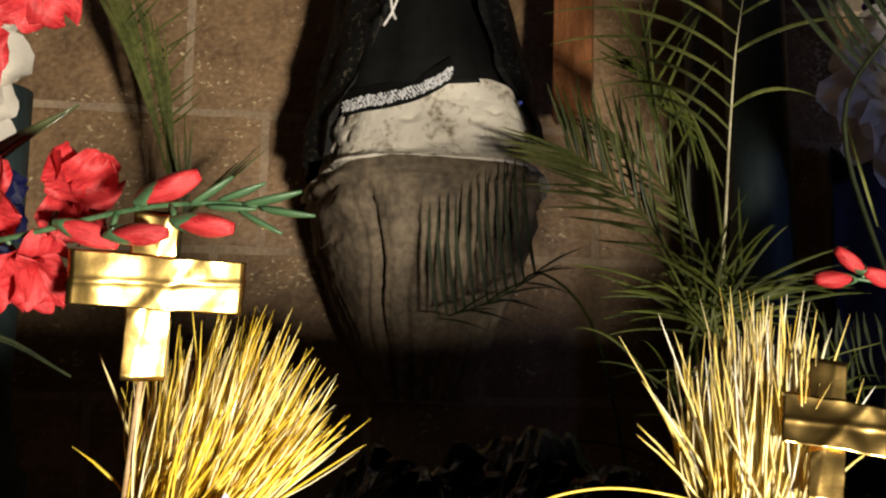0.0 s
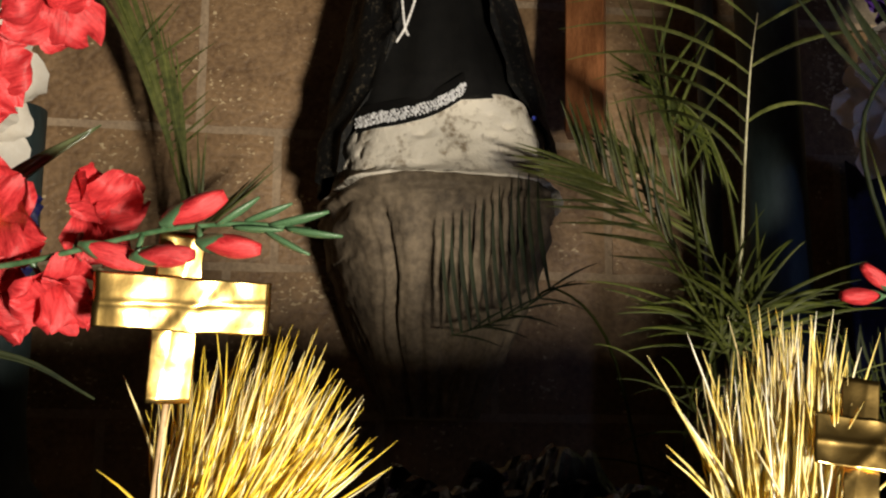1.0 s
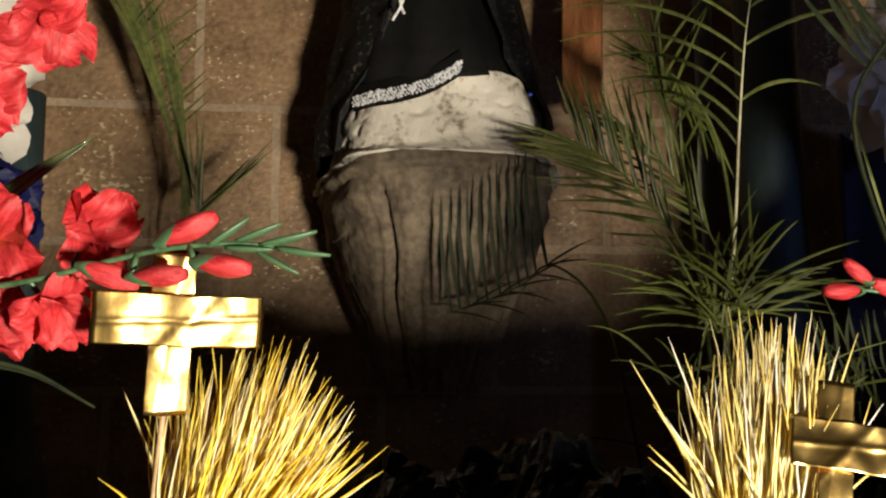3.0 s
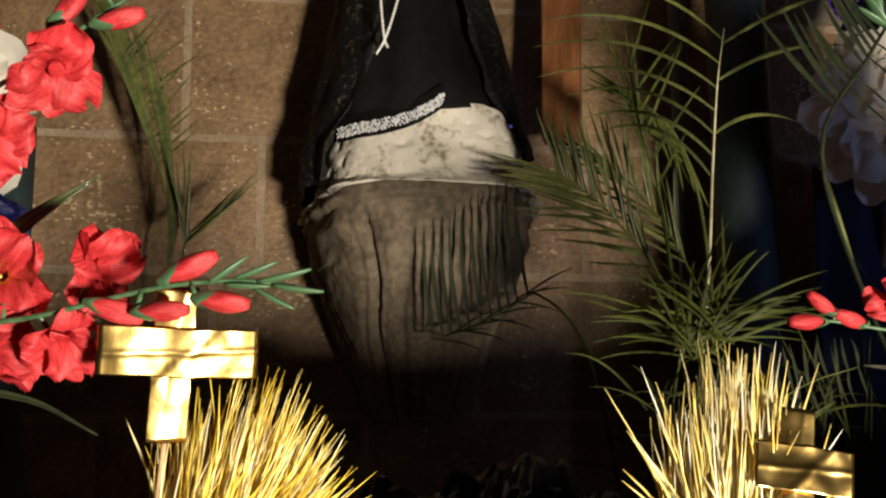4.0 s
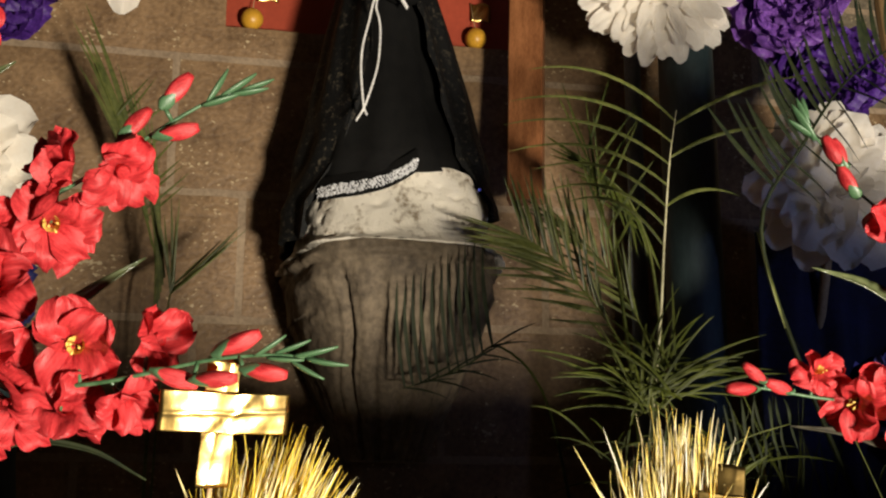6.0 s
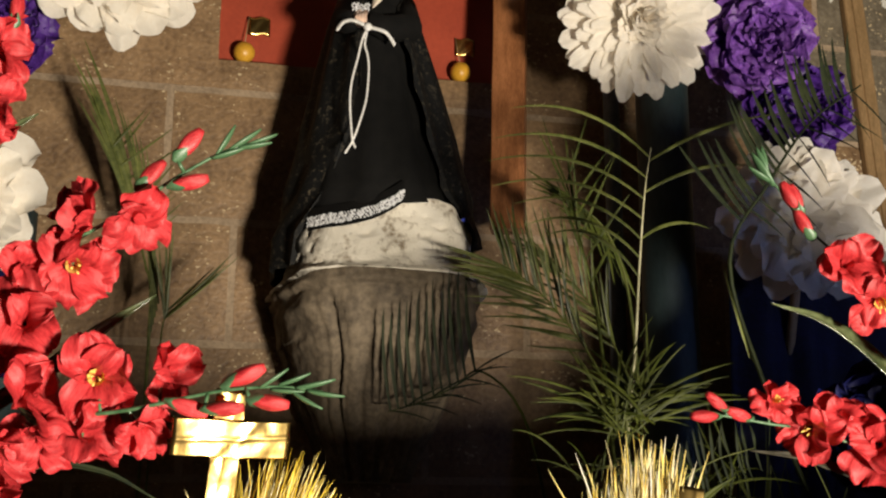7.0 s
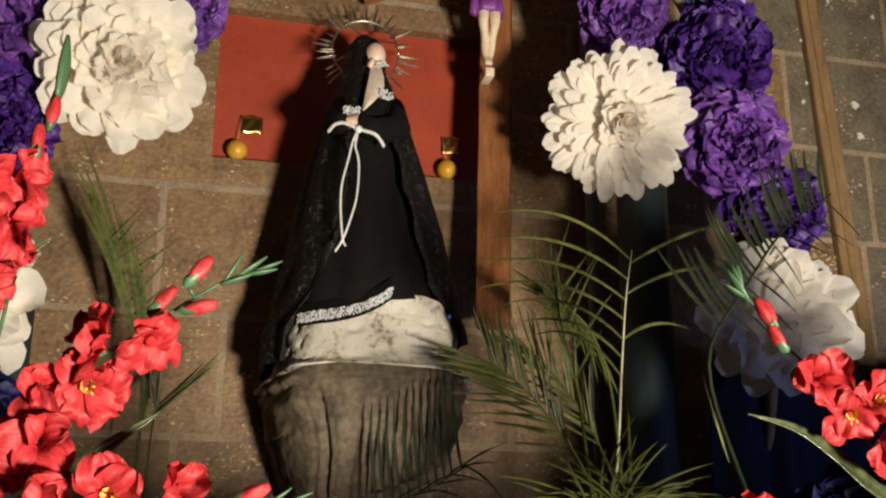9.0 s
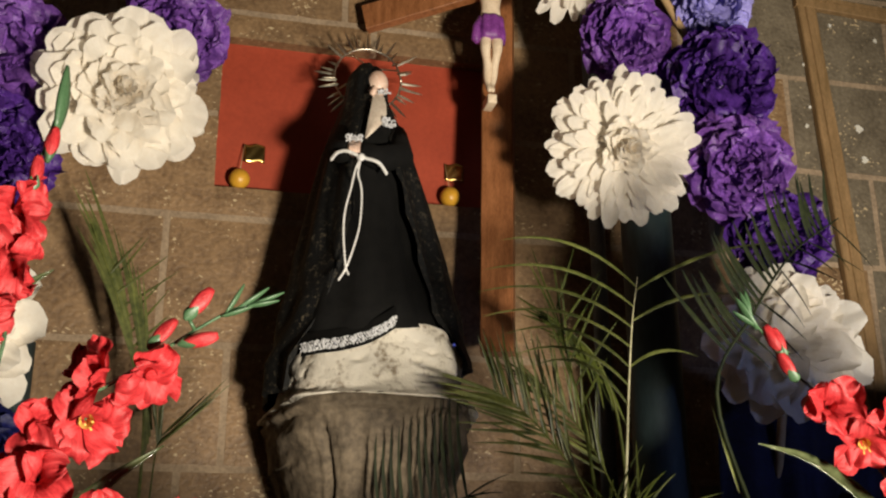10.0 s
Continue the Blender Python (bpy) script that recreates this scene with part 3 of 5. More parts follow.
bm = bmesh.new()
box(bm, Vector((FX - 0.022, FY - 0.028, 2.985)) - off, Vector((FX + 0.010, FY + 0.045, 3.018)) - off, 0.004)
part("foot_rest", bm, M_BODY, crux)


# ---- oranges with foil flags in the niche ----
def flag_orange(place, lean, name="orange"):
    thing = tagged(empty(name, place), "ripe orange with a small gold foil flag", "orange", "oranges in the niche")
    bm = bmesh.new()
    r = 0.036
    got = ball(bm, (0, 0, r * 0.96), r, 28, 18, 0.04)
    for v in got:
        q = Vector((v.co.x, v.co.y, 0)).length
        if v.co.z > r:
            v.co.z -= 0.006 * math.exp(-(q / 0.008) ** 2)
        v.co.z = max(v.co.z, 0.0)
    part("fruit", bm, M_ORANGE, thing)
    top = Vector((lean[0], lean[1], 0.175))
    bm = bmesh.new()
    tube(bm, [(0, 0, 0.06), tuple(top)], 0.0016, 6)
    part("stick", bm, M_STICK, thing)
    bm = bmesh.new()
    rows = []
    for i in range(7):
        rows.append([top + Vector((0.075 * j / 8 * 0.95, 0.0015 * math.sin(j * 1.1 + i), -0.065 * i / 6 - 0.003 * math.sin(j * 0.9))) for j in range(9)])
    sheet(bm, rows)
    f = part("flag", bm, M_FOIL, thing, "crinkled gold foil flag")
    f.modifiers.new("thickness", "SOLIDIFY").thickness = 0.0008
    return thing


flag_orange((-0.035, WALL + 0.012, NZ0 + 0.003), (0.012, 0.02))
flag_orange((0.708, WALL + 0.012, NZ0 + 0.003), (-0.012, 0.03))


# ---- tissue paper flowers ----
def tissue_petal(length, width, ruffle, cup, seed, rounding=0.25, nu=8, nv=8):
    rows = []
    for i in range(nv + 1):
        v = i / nv
        w = width * (0.22 + 0.78 * math.sin(min(1.0, v * 1.25) * math.pi / 2)) * (1 - 0.12 * v ** 4)
        row = []
        for j in range(nu + 1):
            u = 2 * j / nu - 1
            edge = 0.02 * noise.noise((u * 5, seed, 2)) * v
            y = length * (v * (1 - rounding * abs(u) ** 2.6 * v) + edge)
            z = cup * length * (v * v) + 0.10 * width * u * u * (1 - 0.4 * v)
            r = ruffle * v * (noise.noise((u * 1.6, v * 2.1, seed)) + 0.5 * noise.noise((u * 4, v * 4, seed + 5)))
            x = w * u + 0.5 * ruffle * v * noise.noise((u * 2, v * 2, seed + 9))
            row.append((x, y, z + r))
        rows.append(row)
    bm = bmesh.new()
    sheet(bm, rows)
    return bm


WIDE = [mesh_of("petal", tissue_petal(1.0, 0.30, 0.15, 0.06, 3.1 * k, 0.30, 10, 9), M_WHITE) for k in range(7)]
LONG = [mesh_of("petal", tissue_petal(1.0, 0.140, 0.05, 0.04, 5.3 * k + 1, 0.18, 8, 9), M_WHITE) for k in range(6)]
CRUMPLED = {m.name: [mesh_of("petal", tissue_petal(1.0, 0.42, 0.42, 0.22, 7.7 * k + 2, 0.30, 9, 8), m) for k in range(8)] for m in (M_WHITE, M_PURPLE, M_DEEP, M_LAVENDER, M_SHADED_BLUE)}


def tissue_flower(place, target, radius, material, rings, label, seed, group="tissue flowers", fluff=0, reach=0.46, puff=(0.18, 0.27), dome=False):
    """rings: (petals, length as a share of the radius, lift in degrees, list of petal meshes, start radius)."""
    rng = random.Random(seed)
    thing = tagged(empty("tissue_flower", turn=facing(place, target, rng.uniform(0, 6))), label, "paper flower", group)
    bm = bmesh.new()
    ball(bm, (0, 0, -0.01), (radius * 0.26, radius * 0.26, radius * 0.16), 14, 9, 0.5)
    part("core", bm, material, thing)
    for count, length, lift, meshes, start in rings:
        for k in range(count):
            a = 2 * math.pi * (k + rng.uniform(-0.25, 0.25)) / count + lift
            e = radians(lift + rng.uniform(-1, 1) * (4 if meshes is LONG else 9))
            s = radius * length * rng.uniform(0.88, 1.10)
            m = Matrix.Rotation(a, 4, "Z") @ Matrix.Translation((0, radius * start, lift * 0.0006 * radius * 8)) @ Matrix.Rotation(e, 4, "X") @ Matrix.Rotation(rng.uniform(-1, 1) * (0.10 if meshes is LONG else 0.22 if meshes is WIDE else 0.4), 4, "Y") @ Matrix.Diagonal((s * rng.uniform(0.9, 1.2), s, s, 1))
            ob = part("petal", rng.choice(meshes), None, thing)
            ob.matrix_local = m
    for k in range(fluff):
        a, q = rng.uniform(0, 6.28), reach * math.sqrt(rng.random())
        s = radius * rng.uniform(*puff)
        up = radius * ((0.42 - 0.50 * (q / reach) ** 2) if dome else (0.34 - 0.62 * q * q / reach))
        tip = 82 - 62 * q / reach + rng.uniform(-24, 24) if dome else rng.uniform(5, 75)
        ob = part("petal", rng.choice(CRUMPLED[material.name]), None, thing)
        ob.matrix_local = Matrix.Rotation(a, 4, "Z") @ Matrix.Translation((0, radius * q * (0.75 if dome else 1.0), up)) @ Matrix.Rotation(radians(tip), 4, "X") @ Matrix.Rotation(rng.uniform(-0.8, 0.8), 4, "Y") @ Matrix.Diagonal((s * 1.3, s, s, 1))
    return thing


def ruffled(place, radius, material, label, seed, target):
    c = CRUMPLED[material.name]
    return tissue_flower(place, target, radius, material, ((15, 0.86, -10, c, 0.10), (14, 0.80, 10, c, 0.10), (12, 0.70, 30, c, 0.08)), label, seed, fluff=84, reach=0.86, puff=(0.26, 0.40), dome=True)


FRONT = Vector((0.45, -1.0, 1.6))
cw = CRUMPLED["white_tissue"]
tissue_flower((1.095, 2.42, 2.705), (0.95, 0.2, 1.9), 0.232, M_WHITE, ((27, 1.0, -2, LONG, 0.05), (25, 0.96, 5, LONG, 0.05), (19, 0.86, 12, LONG, 0.04), (15, 0.70, 18, LONG, 0.04), (13, 0.46, 32, WIDE, 0.02), (10, 0.40, 50, WIDE, 0.02), (7, 0.32, 70, WIDE, 0.0)), "large white tissue paper flower with long scalloped petals", 11, fluff=12, reach=0.24, puff=(0.15, 0.22))
tissue_flower((-0.385, 2.22, 2.63), (0.1, 0.0, 1.9), 0.215, M_WHITE, ((14, 1.0, 0, WIDE, 0.05), (14, 0.94, 8, WIDE, 0.05), (13, 0.84, 16, WIDE, 0.05), (12, 0.70, 24, WIDE, 0.04), (12, 0.58, 34, WIDE, 0.04), (10, 0.46, 52, WIDE, 0.03), (8, 0.36, 70, WIDE, 0.0)), "large white tissue paper flower with broad ruffled petals", 12, fluff=34, reach=0.50, puff=(0.18, 0.28))
tissue_flower((1.522, 2.30, 2.085), (0.8, 0.0, 2.25), 0.224, M_WHITE, ((16, 1.0, 0, WIDE, 0.05), (14, 0.88, 6, WIDE, 0.05), (11, 0.66, 13, WIDE, 0.04), (8, 0.42, 24, WIDE, 0.02)), "white tissue paper flower hanging low in half shade", 13, fluff=4)
tissue_flower((-0.712, 2.20, 1.965), (-0.5, 0.0, 1.9), 0.22, M_WHITE, ((14, 1.0, 2, WIDE, 0.05), (13, 0.88, 9, WIDE, 0.05), (10, 0.68, 18, WIDE, 0.04), (8, 0.48, 30, WIDE, 0.02)), "white tissue paper flower low beside the palm", 14, fluff=8)
tissue_flower((0.985, 2.48, 3.345), (0.5, 0.0, 2.0), 0.15, M_WHITE, ((15, 1.0, 0, LONG, 0.05), (13, 0.85, 16, LONG, 0.05), (10, 0.6, 40, WIDE, 0.03), (6, 0.4, 66, cw, 0.0)), "white tissue paper flower high beside the crucifix", 15)
ruffled((1.150, 2.46, 3.125), 0.155, M_PURPLE, "purple tissue paper flower tightly ruffled", 21, FRONT)
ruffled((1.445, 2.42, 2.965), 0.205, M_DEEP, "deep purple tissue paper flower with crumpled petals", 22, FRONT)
ruffled((1.470, 2.40, 2.665), 0.180, M_PURPLE, "purple tissue paper flower with crumpled petals", 23, FRONT)
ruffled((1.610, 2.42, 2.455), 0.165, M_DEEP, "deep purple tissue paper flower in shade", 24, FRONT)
ruffled((1.500, 2.52, 3.320), 0.150, M_LAVENDER, "lavender blue tissue paper flower", 25, FRONT)
ruffled((-0.700, 2.28, 2.740), 0.190, M_PURPLE, "purple tissue paper flower beside the white one", 26, FRONT)
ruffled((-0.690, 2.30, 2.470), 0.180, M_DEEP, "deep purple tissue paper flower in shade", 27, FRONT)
ruffled((-0.270, 2.36, 2.900), 0.165, M_PURPLE, "bright purple tissue paper flower behind the white one", 28, FRONT)
ruffled((1.32, 1.72, 1.45), 0.150, M_SHADED_BLUE, "deep blue tissue paper flower low in the shade", 30, FRONT)
ruffled((-0.66, 2.20, 1.68), 0.170, M_SHADED_BLUE, "deep blue tissue paper flower in the shade", 31, FRONT)


def garland(pts, name="flower_garland_pole"):
    thing = tagged(empty(name, pts[0]), "bent cane that carries the paper flowers", "pole")
    bm = bmesh.new()
    tube(bm, [p - Vector(pts[0]) for p in spline(pts, 50)], 0.014, 8)
    part("cane", bm, M_STICK, thing)


garland([(1.52, 2.62, 0.0), (1.56, 2.62, 1.2), (1.55, 2.36, 2.06), (1.60, 2.45, 2.46), (1.49, 2.46, 2.67), (1.45, 2.48, 2.96), (1.42, 2.54, 3.18), (1.30, 2.54, 3.42)])
garland([(-0.62, 2.32, 0.0), (-0.64, 2.30, 1.4), (-0.68, 2.26, 2.02), (-0.69, 2.36, 2.47), (-0.69, 2.34, 2.74), (-0.40, 2.36, 2.78), (-0.26, 2.41, 2.92), (-0.15, 2.42, 3.3)])


# ---- painted pillars and pipe ----
def pillar(x, y, r, top, label):
    thing = tagged(empty("pillar", (x, y, 0)), label, "pillar", kind="structure")
    bm = bmesh.new()
    prof = [(0.0, 1.6), (0.95, 1.6), (0.98, 1.5), (1.10, 1.5), (1.13, 1.62), (1.17, 1.58), (1.20, 1.25), (1.26, 1.1), (1.34, 1.0), (2.0, 0.97), (top, 0.95)]
    loft(bm, [ring(0, 0, z, r * k, r * k, 40, 0.012, 3, z) for z, k in prof])
    part("shaft", bm, M_TEAL, thing)


pillar(1.255, 2.62, 0.085, 3.6, "dark teal painted pillar behind the flowers")
pillar(-0.615, 2.42, 0.075, 2.0, "dark teal painted pillar with moulded base")
bm = bmesh.new()
tube(bm, [(1.21, 2.93, 0), (1.21, 2.93, 3.0), (1.215, 2.93, 4.98)], 0.028, 14)
tagged(part("pipe", bm, M_PIPE), "grey-blue pipe running up the wall", "pipe", kind="structure")

drape = tagged(empty("hanging_cloth", (1.36, 2.44, 1.08)), "dark navy cloth hanging in folds behind the flowers", "cloth")
rows = []
for i in range(24):
    v = i / 23
    rows.append([((1.0 * j / 69), 0.025 * math.sin(j * 0.62 + 1.5 * noise.noise((j * 0.1, v, 3))) * (1.1 - 0.5 * v) + 0.01 * noise.noise((j * 0.3, v * 4, 1)), 0.90 * v - 0.05 * math.sin(3.1 * (j % 23) / 23) * v) for j in range(70)])
bm = bmesh.new()
sheet(bm, rows)
part("drape", bm, M_NAVY, drape).modifiers.new("thickness", "SOLIDIFY").thickness = 0.004

# ---- lath frame leaning on the wall ----
lath = tagged(empty("wooden_frame", (2.25, 3.02, 1.3)), "old brown wooden lath frame leaning on the wall", "frame")
off = Vector((2.25, 3.02, 1.3))


def lath_bar(p, q, w, name):
    p, q = Vector(p) - off, Vector(q) - off
    d = (q - p).normalized()
    s = d.cross(Vector((0, 1, 0))).normalized()
    rows = []
    for i in range(19):
        c = p.lerp(q, i / 18)
        k = 1 + 0.06 * noise.noise((i * 0.5, w * 40, 2))
        rows.append([c + s * u * w * k + Vector((0, y, 0)) for u, y in ((-0.5, 0.014), (-0.5, -0.010), (-0.44, -0.014), (0.05, -0.014), (0.08, -0.008), (0.16, -0.008), (0.19, -0.016), (0.46, -0.016), (0.5, -0.010), (0.5, 0.014))])
    bm = bmesh.new()
    loft(bm, rows)
    part(name, bm, M_LATH, lath, smooth=False)


lath_bar((2.43, 3.02, 0.0), (2.215, 3.03, 3.74), 0.085, "upright")
lath_bar((2.17, 3.028, 3.745), (3.15, 3.028, 3.70), 0.06, "top_rail")
lath_bar((3.25, 3.02, 0.0), (3.10, 3.03, 3.71), 0.085, "upright")


# ---- palms ----
def leaflet_mesh(p0, ctrl, tip, width):
    p0, ctrl, tip = Vector(p0), Vector(ctrl), Vector(tip)
    rows = []
    n = 11
    side = (tip - p0).cross(Vector((0.25, -1, 0.25))).normalized()
    out = Vector((0.1, -1, 0.2)).normalized()
    for i in range(n):
        t = i / (n - 1)
        p = p0 * (1 - t) ** 2 + ctrl * 2 * t * (1 - t) + tip * t * t
        d = ((ctrl - p0) * (1 - t) + (tip - ctrl) * t).normalized()
        s = d.cross(out)
        s = s.normalized() if s.length > 1e-4 else side
        w = width * (0.35 + 0.65 * math.sin(math.pi * min(1, t * 1.25 + 0.12) * 0.8)) * (1 - t ** 5) + 0.0003
        f = -out * w * 0.35
        rows.append([p - s * w + f, p, p + s * w + f])
    bm = bmesh.new()
    sheet(bm, rows)
    return bm


def frond(stem, radius, leaflets, label, material=None, stalk=None):
    """stem: points; leaflets: (base, control, tip, half width)."""
    base = Vector(stem[0])
    thing = tagged(empty("palm_frond", base), label, "palm frond", "palm fronds")
    bm = bmesh.new()
    line = spline(stem, 24)
    tube(bm, [p - base for p in line], [radius * (1 - 0.72 * i / 23) for i in range(24)], 7)
    part("stalk", bm, stalk or M_PALM, thing)
    for p0, c, tip, w in leaflets:
        part("leaflet", leaflet_mesh(Vector(p0) - base, Vector(c) - base, Vector(tip) - base, w), material or M_PALM, thing)
    return thing


def pinnate(stem, t0, t1, n, left, right, length, arch, width, seed, depth=0.0, droop=0.0):
    """Leaflets on both sides of a stalk. left, right: directions."""
    rng = random.Random(seed)
    line = spline(stem, 60)
    out = []
    for k in range(n):
        t = t0 + (t1 - t0) * k / max(1, n - 1)
        p = line[min(59, int(t * 59))]
        for d in (left, right):
            if d is None:
                continue
            d = Vector(d).normalized()
            d = (d + Vector((rng.uniform(-.17, .17), rng.uniform(-.15, .15) + depth, rng.uniform(-.17, .17)))).normalized()
            s = length * (0.62 + 0.38 * math.sin(math.pi * (0.15 + 0.8 * k / n))) * rng.uniform(0.85, 1.1)
            tip = p + d * s - Vector((0, 0, droop * s))
            ctrl = p + d * s * 0.5 + Vector((0, rng.uniform(-.02, .02), arch * s))
            out.append((p, ctrl, tip, width * rng.uniform(0.8, 1.15)))
    return out


# upright frond with a cut pale stalk
st = [(0.80, 2.03, 1.02), (0.868, 2.0, 1.577), (0.895, 2.0, 1.849), (0.915, 2.0, 2.03), (0.937, 2.0, 2.155)]
lf = []
for z, tip in ((2.13, (0.567, 1.97, 2.215)), (2.075, (0.522, 1.97, 2.135)), (2.02, (0.504, 1.96, 2.075)), (1.97, (0.521, 1.98, 2.02)), (1.92, (0.57, 1.96, 1.975)), (1.875, (0.60, 1.98, 1.93)), (1.83, (0.64, 1.95, 1.90))):
    b = Vector((0.9 + (z - 1.9) * 0.14, 2.0, z))
    lf.append((b, b.lerp(Vector(tip), 0.45) + Vector((0, -0.01, 0.105)), tip, 0.0046))
for z, tip in ((2.12, (1.31, 1.95, 2.26)), (2.04, (1.20, 1.95, 2.11)), (1.92, (1.10, 2.02, 1.96))):
    b = Vector((0.9 + (z - 1.9) * 0.14, 2.0, z))
    lf.append((b, b.lerp(Vector(tip), 0.5) + Vector((0, 0.01, 0.06)), tip, 0.0042))
frond(st, 0.0044, lf, "green palm frond with arching leaflets and a cut pale stalk", stalk=M_RACHIS)
# fan reaching over the corbel's side
st = [(0.93, 2.10, 1.08), (0.93, 2.20, 1.45), (0.870, 2.27, 1.660), (0.785, 2.32, 1.800), (0.720, 2.36, 1.880), (0.672, 2.40, 1.925)]
frond(st, 0.0045, pinnate(st, 0.44, 1.0, 25, (-0.26, -0.05, 0.95), (-0.93, 0.02, 0.16), 0.225, 0.025, 0.0046, 3), "green palm frond with narrow leaflets fanning over the corbel")
st = [(0.97, 2.15, 1.08), (0.99, 2.25, 1.50), (0.94, 2.32, 1.73), (0.865, 2.36, 1.87), (0.800, 2.40, 1.955)]
frond(st, 0.0042, pinnate(st, 0.46, 1.0, 18, (-0.20, -0.04, 0.96), (-0.80, 0.02, 0.50), 0.20, 0.03, 0.0040, 17), "green palm frond spreading narrow leaflets beside the wooden upright")
st = [(0.88, 2.1, 1.1), (0.86, 2.18, 1.70), (0.83, 2.22, 1.95), (0.80, 2.24, 2.12)]
frond(st, 0.006, pinnate(st, 0.5, 1.0, 6, (-0.25, 0, 1), (0.45, 0, 0.9), 0.24, 0.03, 0.0036, 4), "dark green palm frond standing upright behind the stalk", M_SHADED_PALM, M_SHADED_PALM)
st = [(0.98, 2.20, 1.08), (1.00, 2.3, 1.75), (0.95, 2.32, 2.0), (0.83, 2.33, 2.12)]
frond(st, 0.006, pinnate(st, 0.55, 1.0, 12, (-0.7, 0, 0.4), (0.3, 0, -0.9), 0.16, 0.04, 0.005, 5), "dark palm frond curling in the shade", M_SHADED_PALM)
# frond against the low white flower, its shade put into the leaf colour
st = [(1.28, 1.80, 1.08), (1.06, 1.74, 1.55), (0.975, 1.70, 1.81), (1.076, 1.70, 1.982), (1.194, 1.70, 2.139), (1.33, 1.70, 2.24)]
rng = random.Random(67)
lf = []
line = spline(st, 60)
for k in range(24):
    u = k / 23
    b = line[29 + int(28 * u)]
    d = Vector((-0.62 + 0.52 * u + rng.uniform(-0.07, 0.07), rng.uniform(-0.12, 0.12), 0.85)).normalized()
    tip = b + d * (0.21 - 0.07 * u) * rng.uniform(0.82, 1.08)
    lf.append((b, b.lerp(tip, 0.5) + Vector((-0.010, 0, -0.004)), tip, rng.uniform(0.0058, 0.0078)))
for k in range(11):
    u = k / 10
    b = line[31 + int(26 * u)]
    tip = b + Vector((0.11 + rng.uniform(-0.03, 0.03), rng.uniform(-0.03, 0.03), -0.075 + rng.uniform(-0.03, 0.03)))
    lf.append((b, b.lerp(tip, 0.5) + Vector((0.008, 0, 0.006)), tip, rng.uniform(0.0022, 0.0034)))
frond(st, 0.0062, lf, "shade-dark palm frond hanging before the white paper flower", M_DEEPSHADE_PALM, M_DEEPSHADE_PALM)
# tuft of spreading leaves at the stalk's foot
rng = random.Random(41)
lf = []
for k in range(70):
    a = rng.uniform(0.12, math.pi - 0.12)
    s = rng.uniform(0.13, 0.28)
    b = Vector((0.80 + rng.uniform(-0.05, 0.05), 1.88 + rng.uniform(-0.06, 0.06), 1.47 + rng.uniform(-0.04, 0.06)))
    tip = b + Vector((math.cos(a) * s, rng.uniform(-0.12, 0.06), math.sin(a) * s * 0.85 - 0.03))
    lf.append((b, b.lerp(tip, 0.55) + Vector((0, 0, 0.03)), tip, rng.uniform(0.0020, 0.0038)))
frond([(0.80, 1.9, 1.05), (0.80, 1.88, 1.3), (0.80, 1.88, 1.53)], 0.009, lf, "tuft of arching green palm leaves", M_SHADED_PALM)
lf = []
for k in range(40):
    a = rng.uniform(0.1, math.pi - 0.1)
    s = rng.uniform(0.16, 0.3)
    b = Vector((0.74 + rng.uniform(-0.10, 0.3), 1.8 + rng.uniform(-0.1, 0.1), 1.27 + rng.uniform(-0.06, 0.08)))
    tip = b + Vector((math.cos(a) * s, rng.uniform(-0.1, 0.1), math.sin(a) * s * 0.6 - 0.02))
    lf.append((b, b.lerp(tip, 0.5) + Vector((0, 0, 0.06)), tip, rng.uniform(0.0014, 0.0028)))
frond([(0.74, 1.85, 1.02), (0.74, 1.82, 1.15), (0.74, 1.8, 1.3)], 0.009, lf, "low tuft of dark palm leaves behind the sprouts", M_SHADED_PALM)
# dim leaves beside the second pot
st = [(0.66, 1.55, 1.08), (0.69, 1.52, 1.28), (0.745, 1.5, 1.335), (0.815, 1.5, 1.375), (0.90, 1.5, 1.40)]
frond(st, 0.0030, pinnate(st, 0.42, 1.0, 13, (-0.12, 0, 1), (0.15, 0, -1), 0.065, 0.0, 0.0028, 21), "short dim green palm frond beside the sprouts", M_DEEPSHADE_PALM)
lf = []
for k in range(26):
    b = Vector((1.10 + rng.uniform(-0.16, 0.22), 1.9 + rng.uniform(-0.08, 0.08), 1.12))
    tip = b + Vector((rng.gauss(0, 0.07), rng.uniform(-0.05, 0.05), rng.uniform(0.16, 0.42)))
    lf.append((b, b.lerp(tip, 0.5) + Vector((rng.gauss(0, 0.015), 0, 0.02)), tip, rng.uniform(0.0018, 0.0038)))
frond([(1.10, 1.9, 1.08), (1.10, 1.9, 1.12), (1.10, 1.9, 1.16)], 0.03, lf, "clump of thin grassy leaves in the shade", M_SHADED_PALM)
# frond leaning on the corbel
st = [(0.76, 2.22, 1.078), (0.73, 2.40, 1.50), (0.640, 2.52, 1.648), (0.560, 2.535, 1.602), (0.470, 2.55, 1.562), (0.385, 2.56, 1.535)]
rng = random.Random(83)
lf = []
line = spline(st, 60)
for k in range(11):
    u = k / 10
    b = line[58 - int(32 * u)]
    tip = Vector((0.360 + 0.232 * u + rng.uniform(-0.006, 0.006), 2.508 - 0.012 * u, 1.800 + 0.135 * u ** 0.8 + rng.uniform(-0.02, 0.02)))
    lf.append((b, b.lerp(tip, 0.55) + Vector((-0.020, -0.006, 0.01)), tip, rng.uniform(0.0046, 0.0062)))
for k in range(12):
    b = line[26 + int(32 * k / 11)]
    tip = b + Vector((0.11, -0.04, 0.06 - 0.09 * (k % 3) / 2))
    lf.append((b, b.lerp(tip, 0.5) + Vector((0, -0.01, 0.012)), tip, 0.0026))
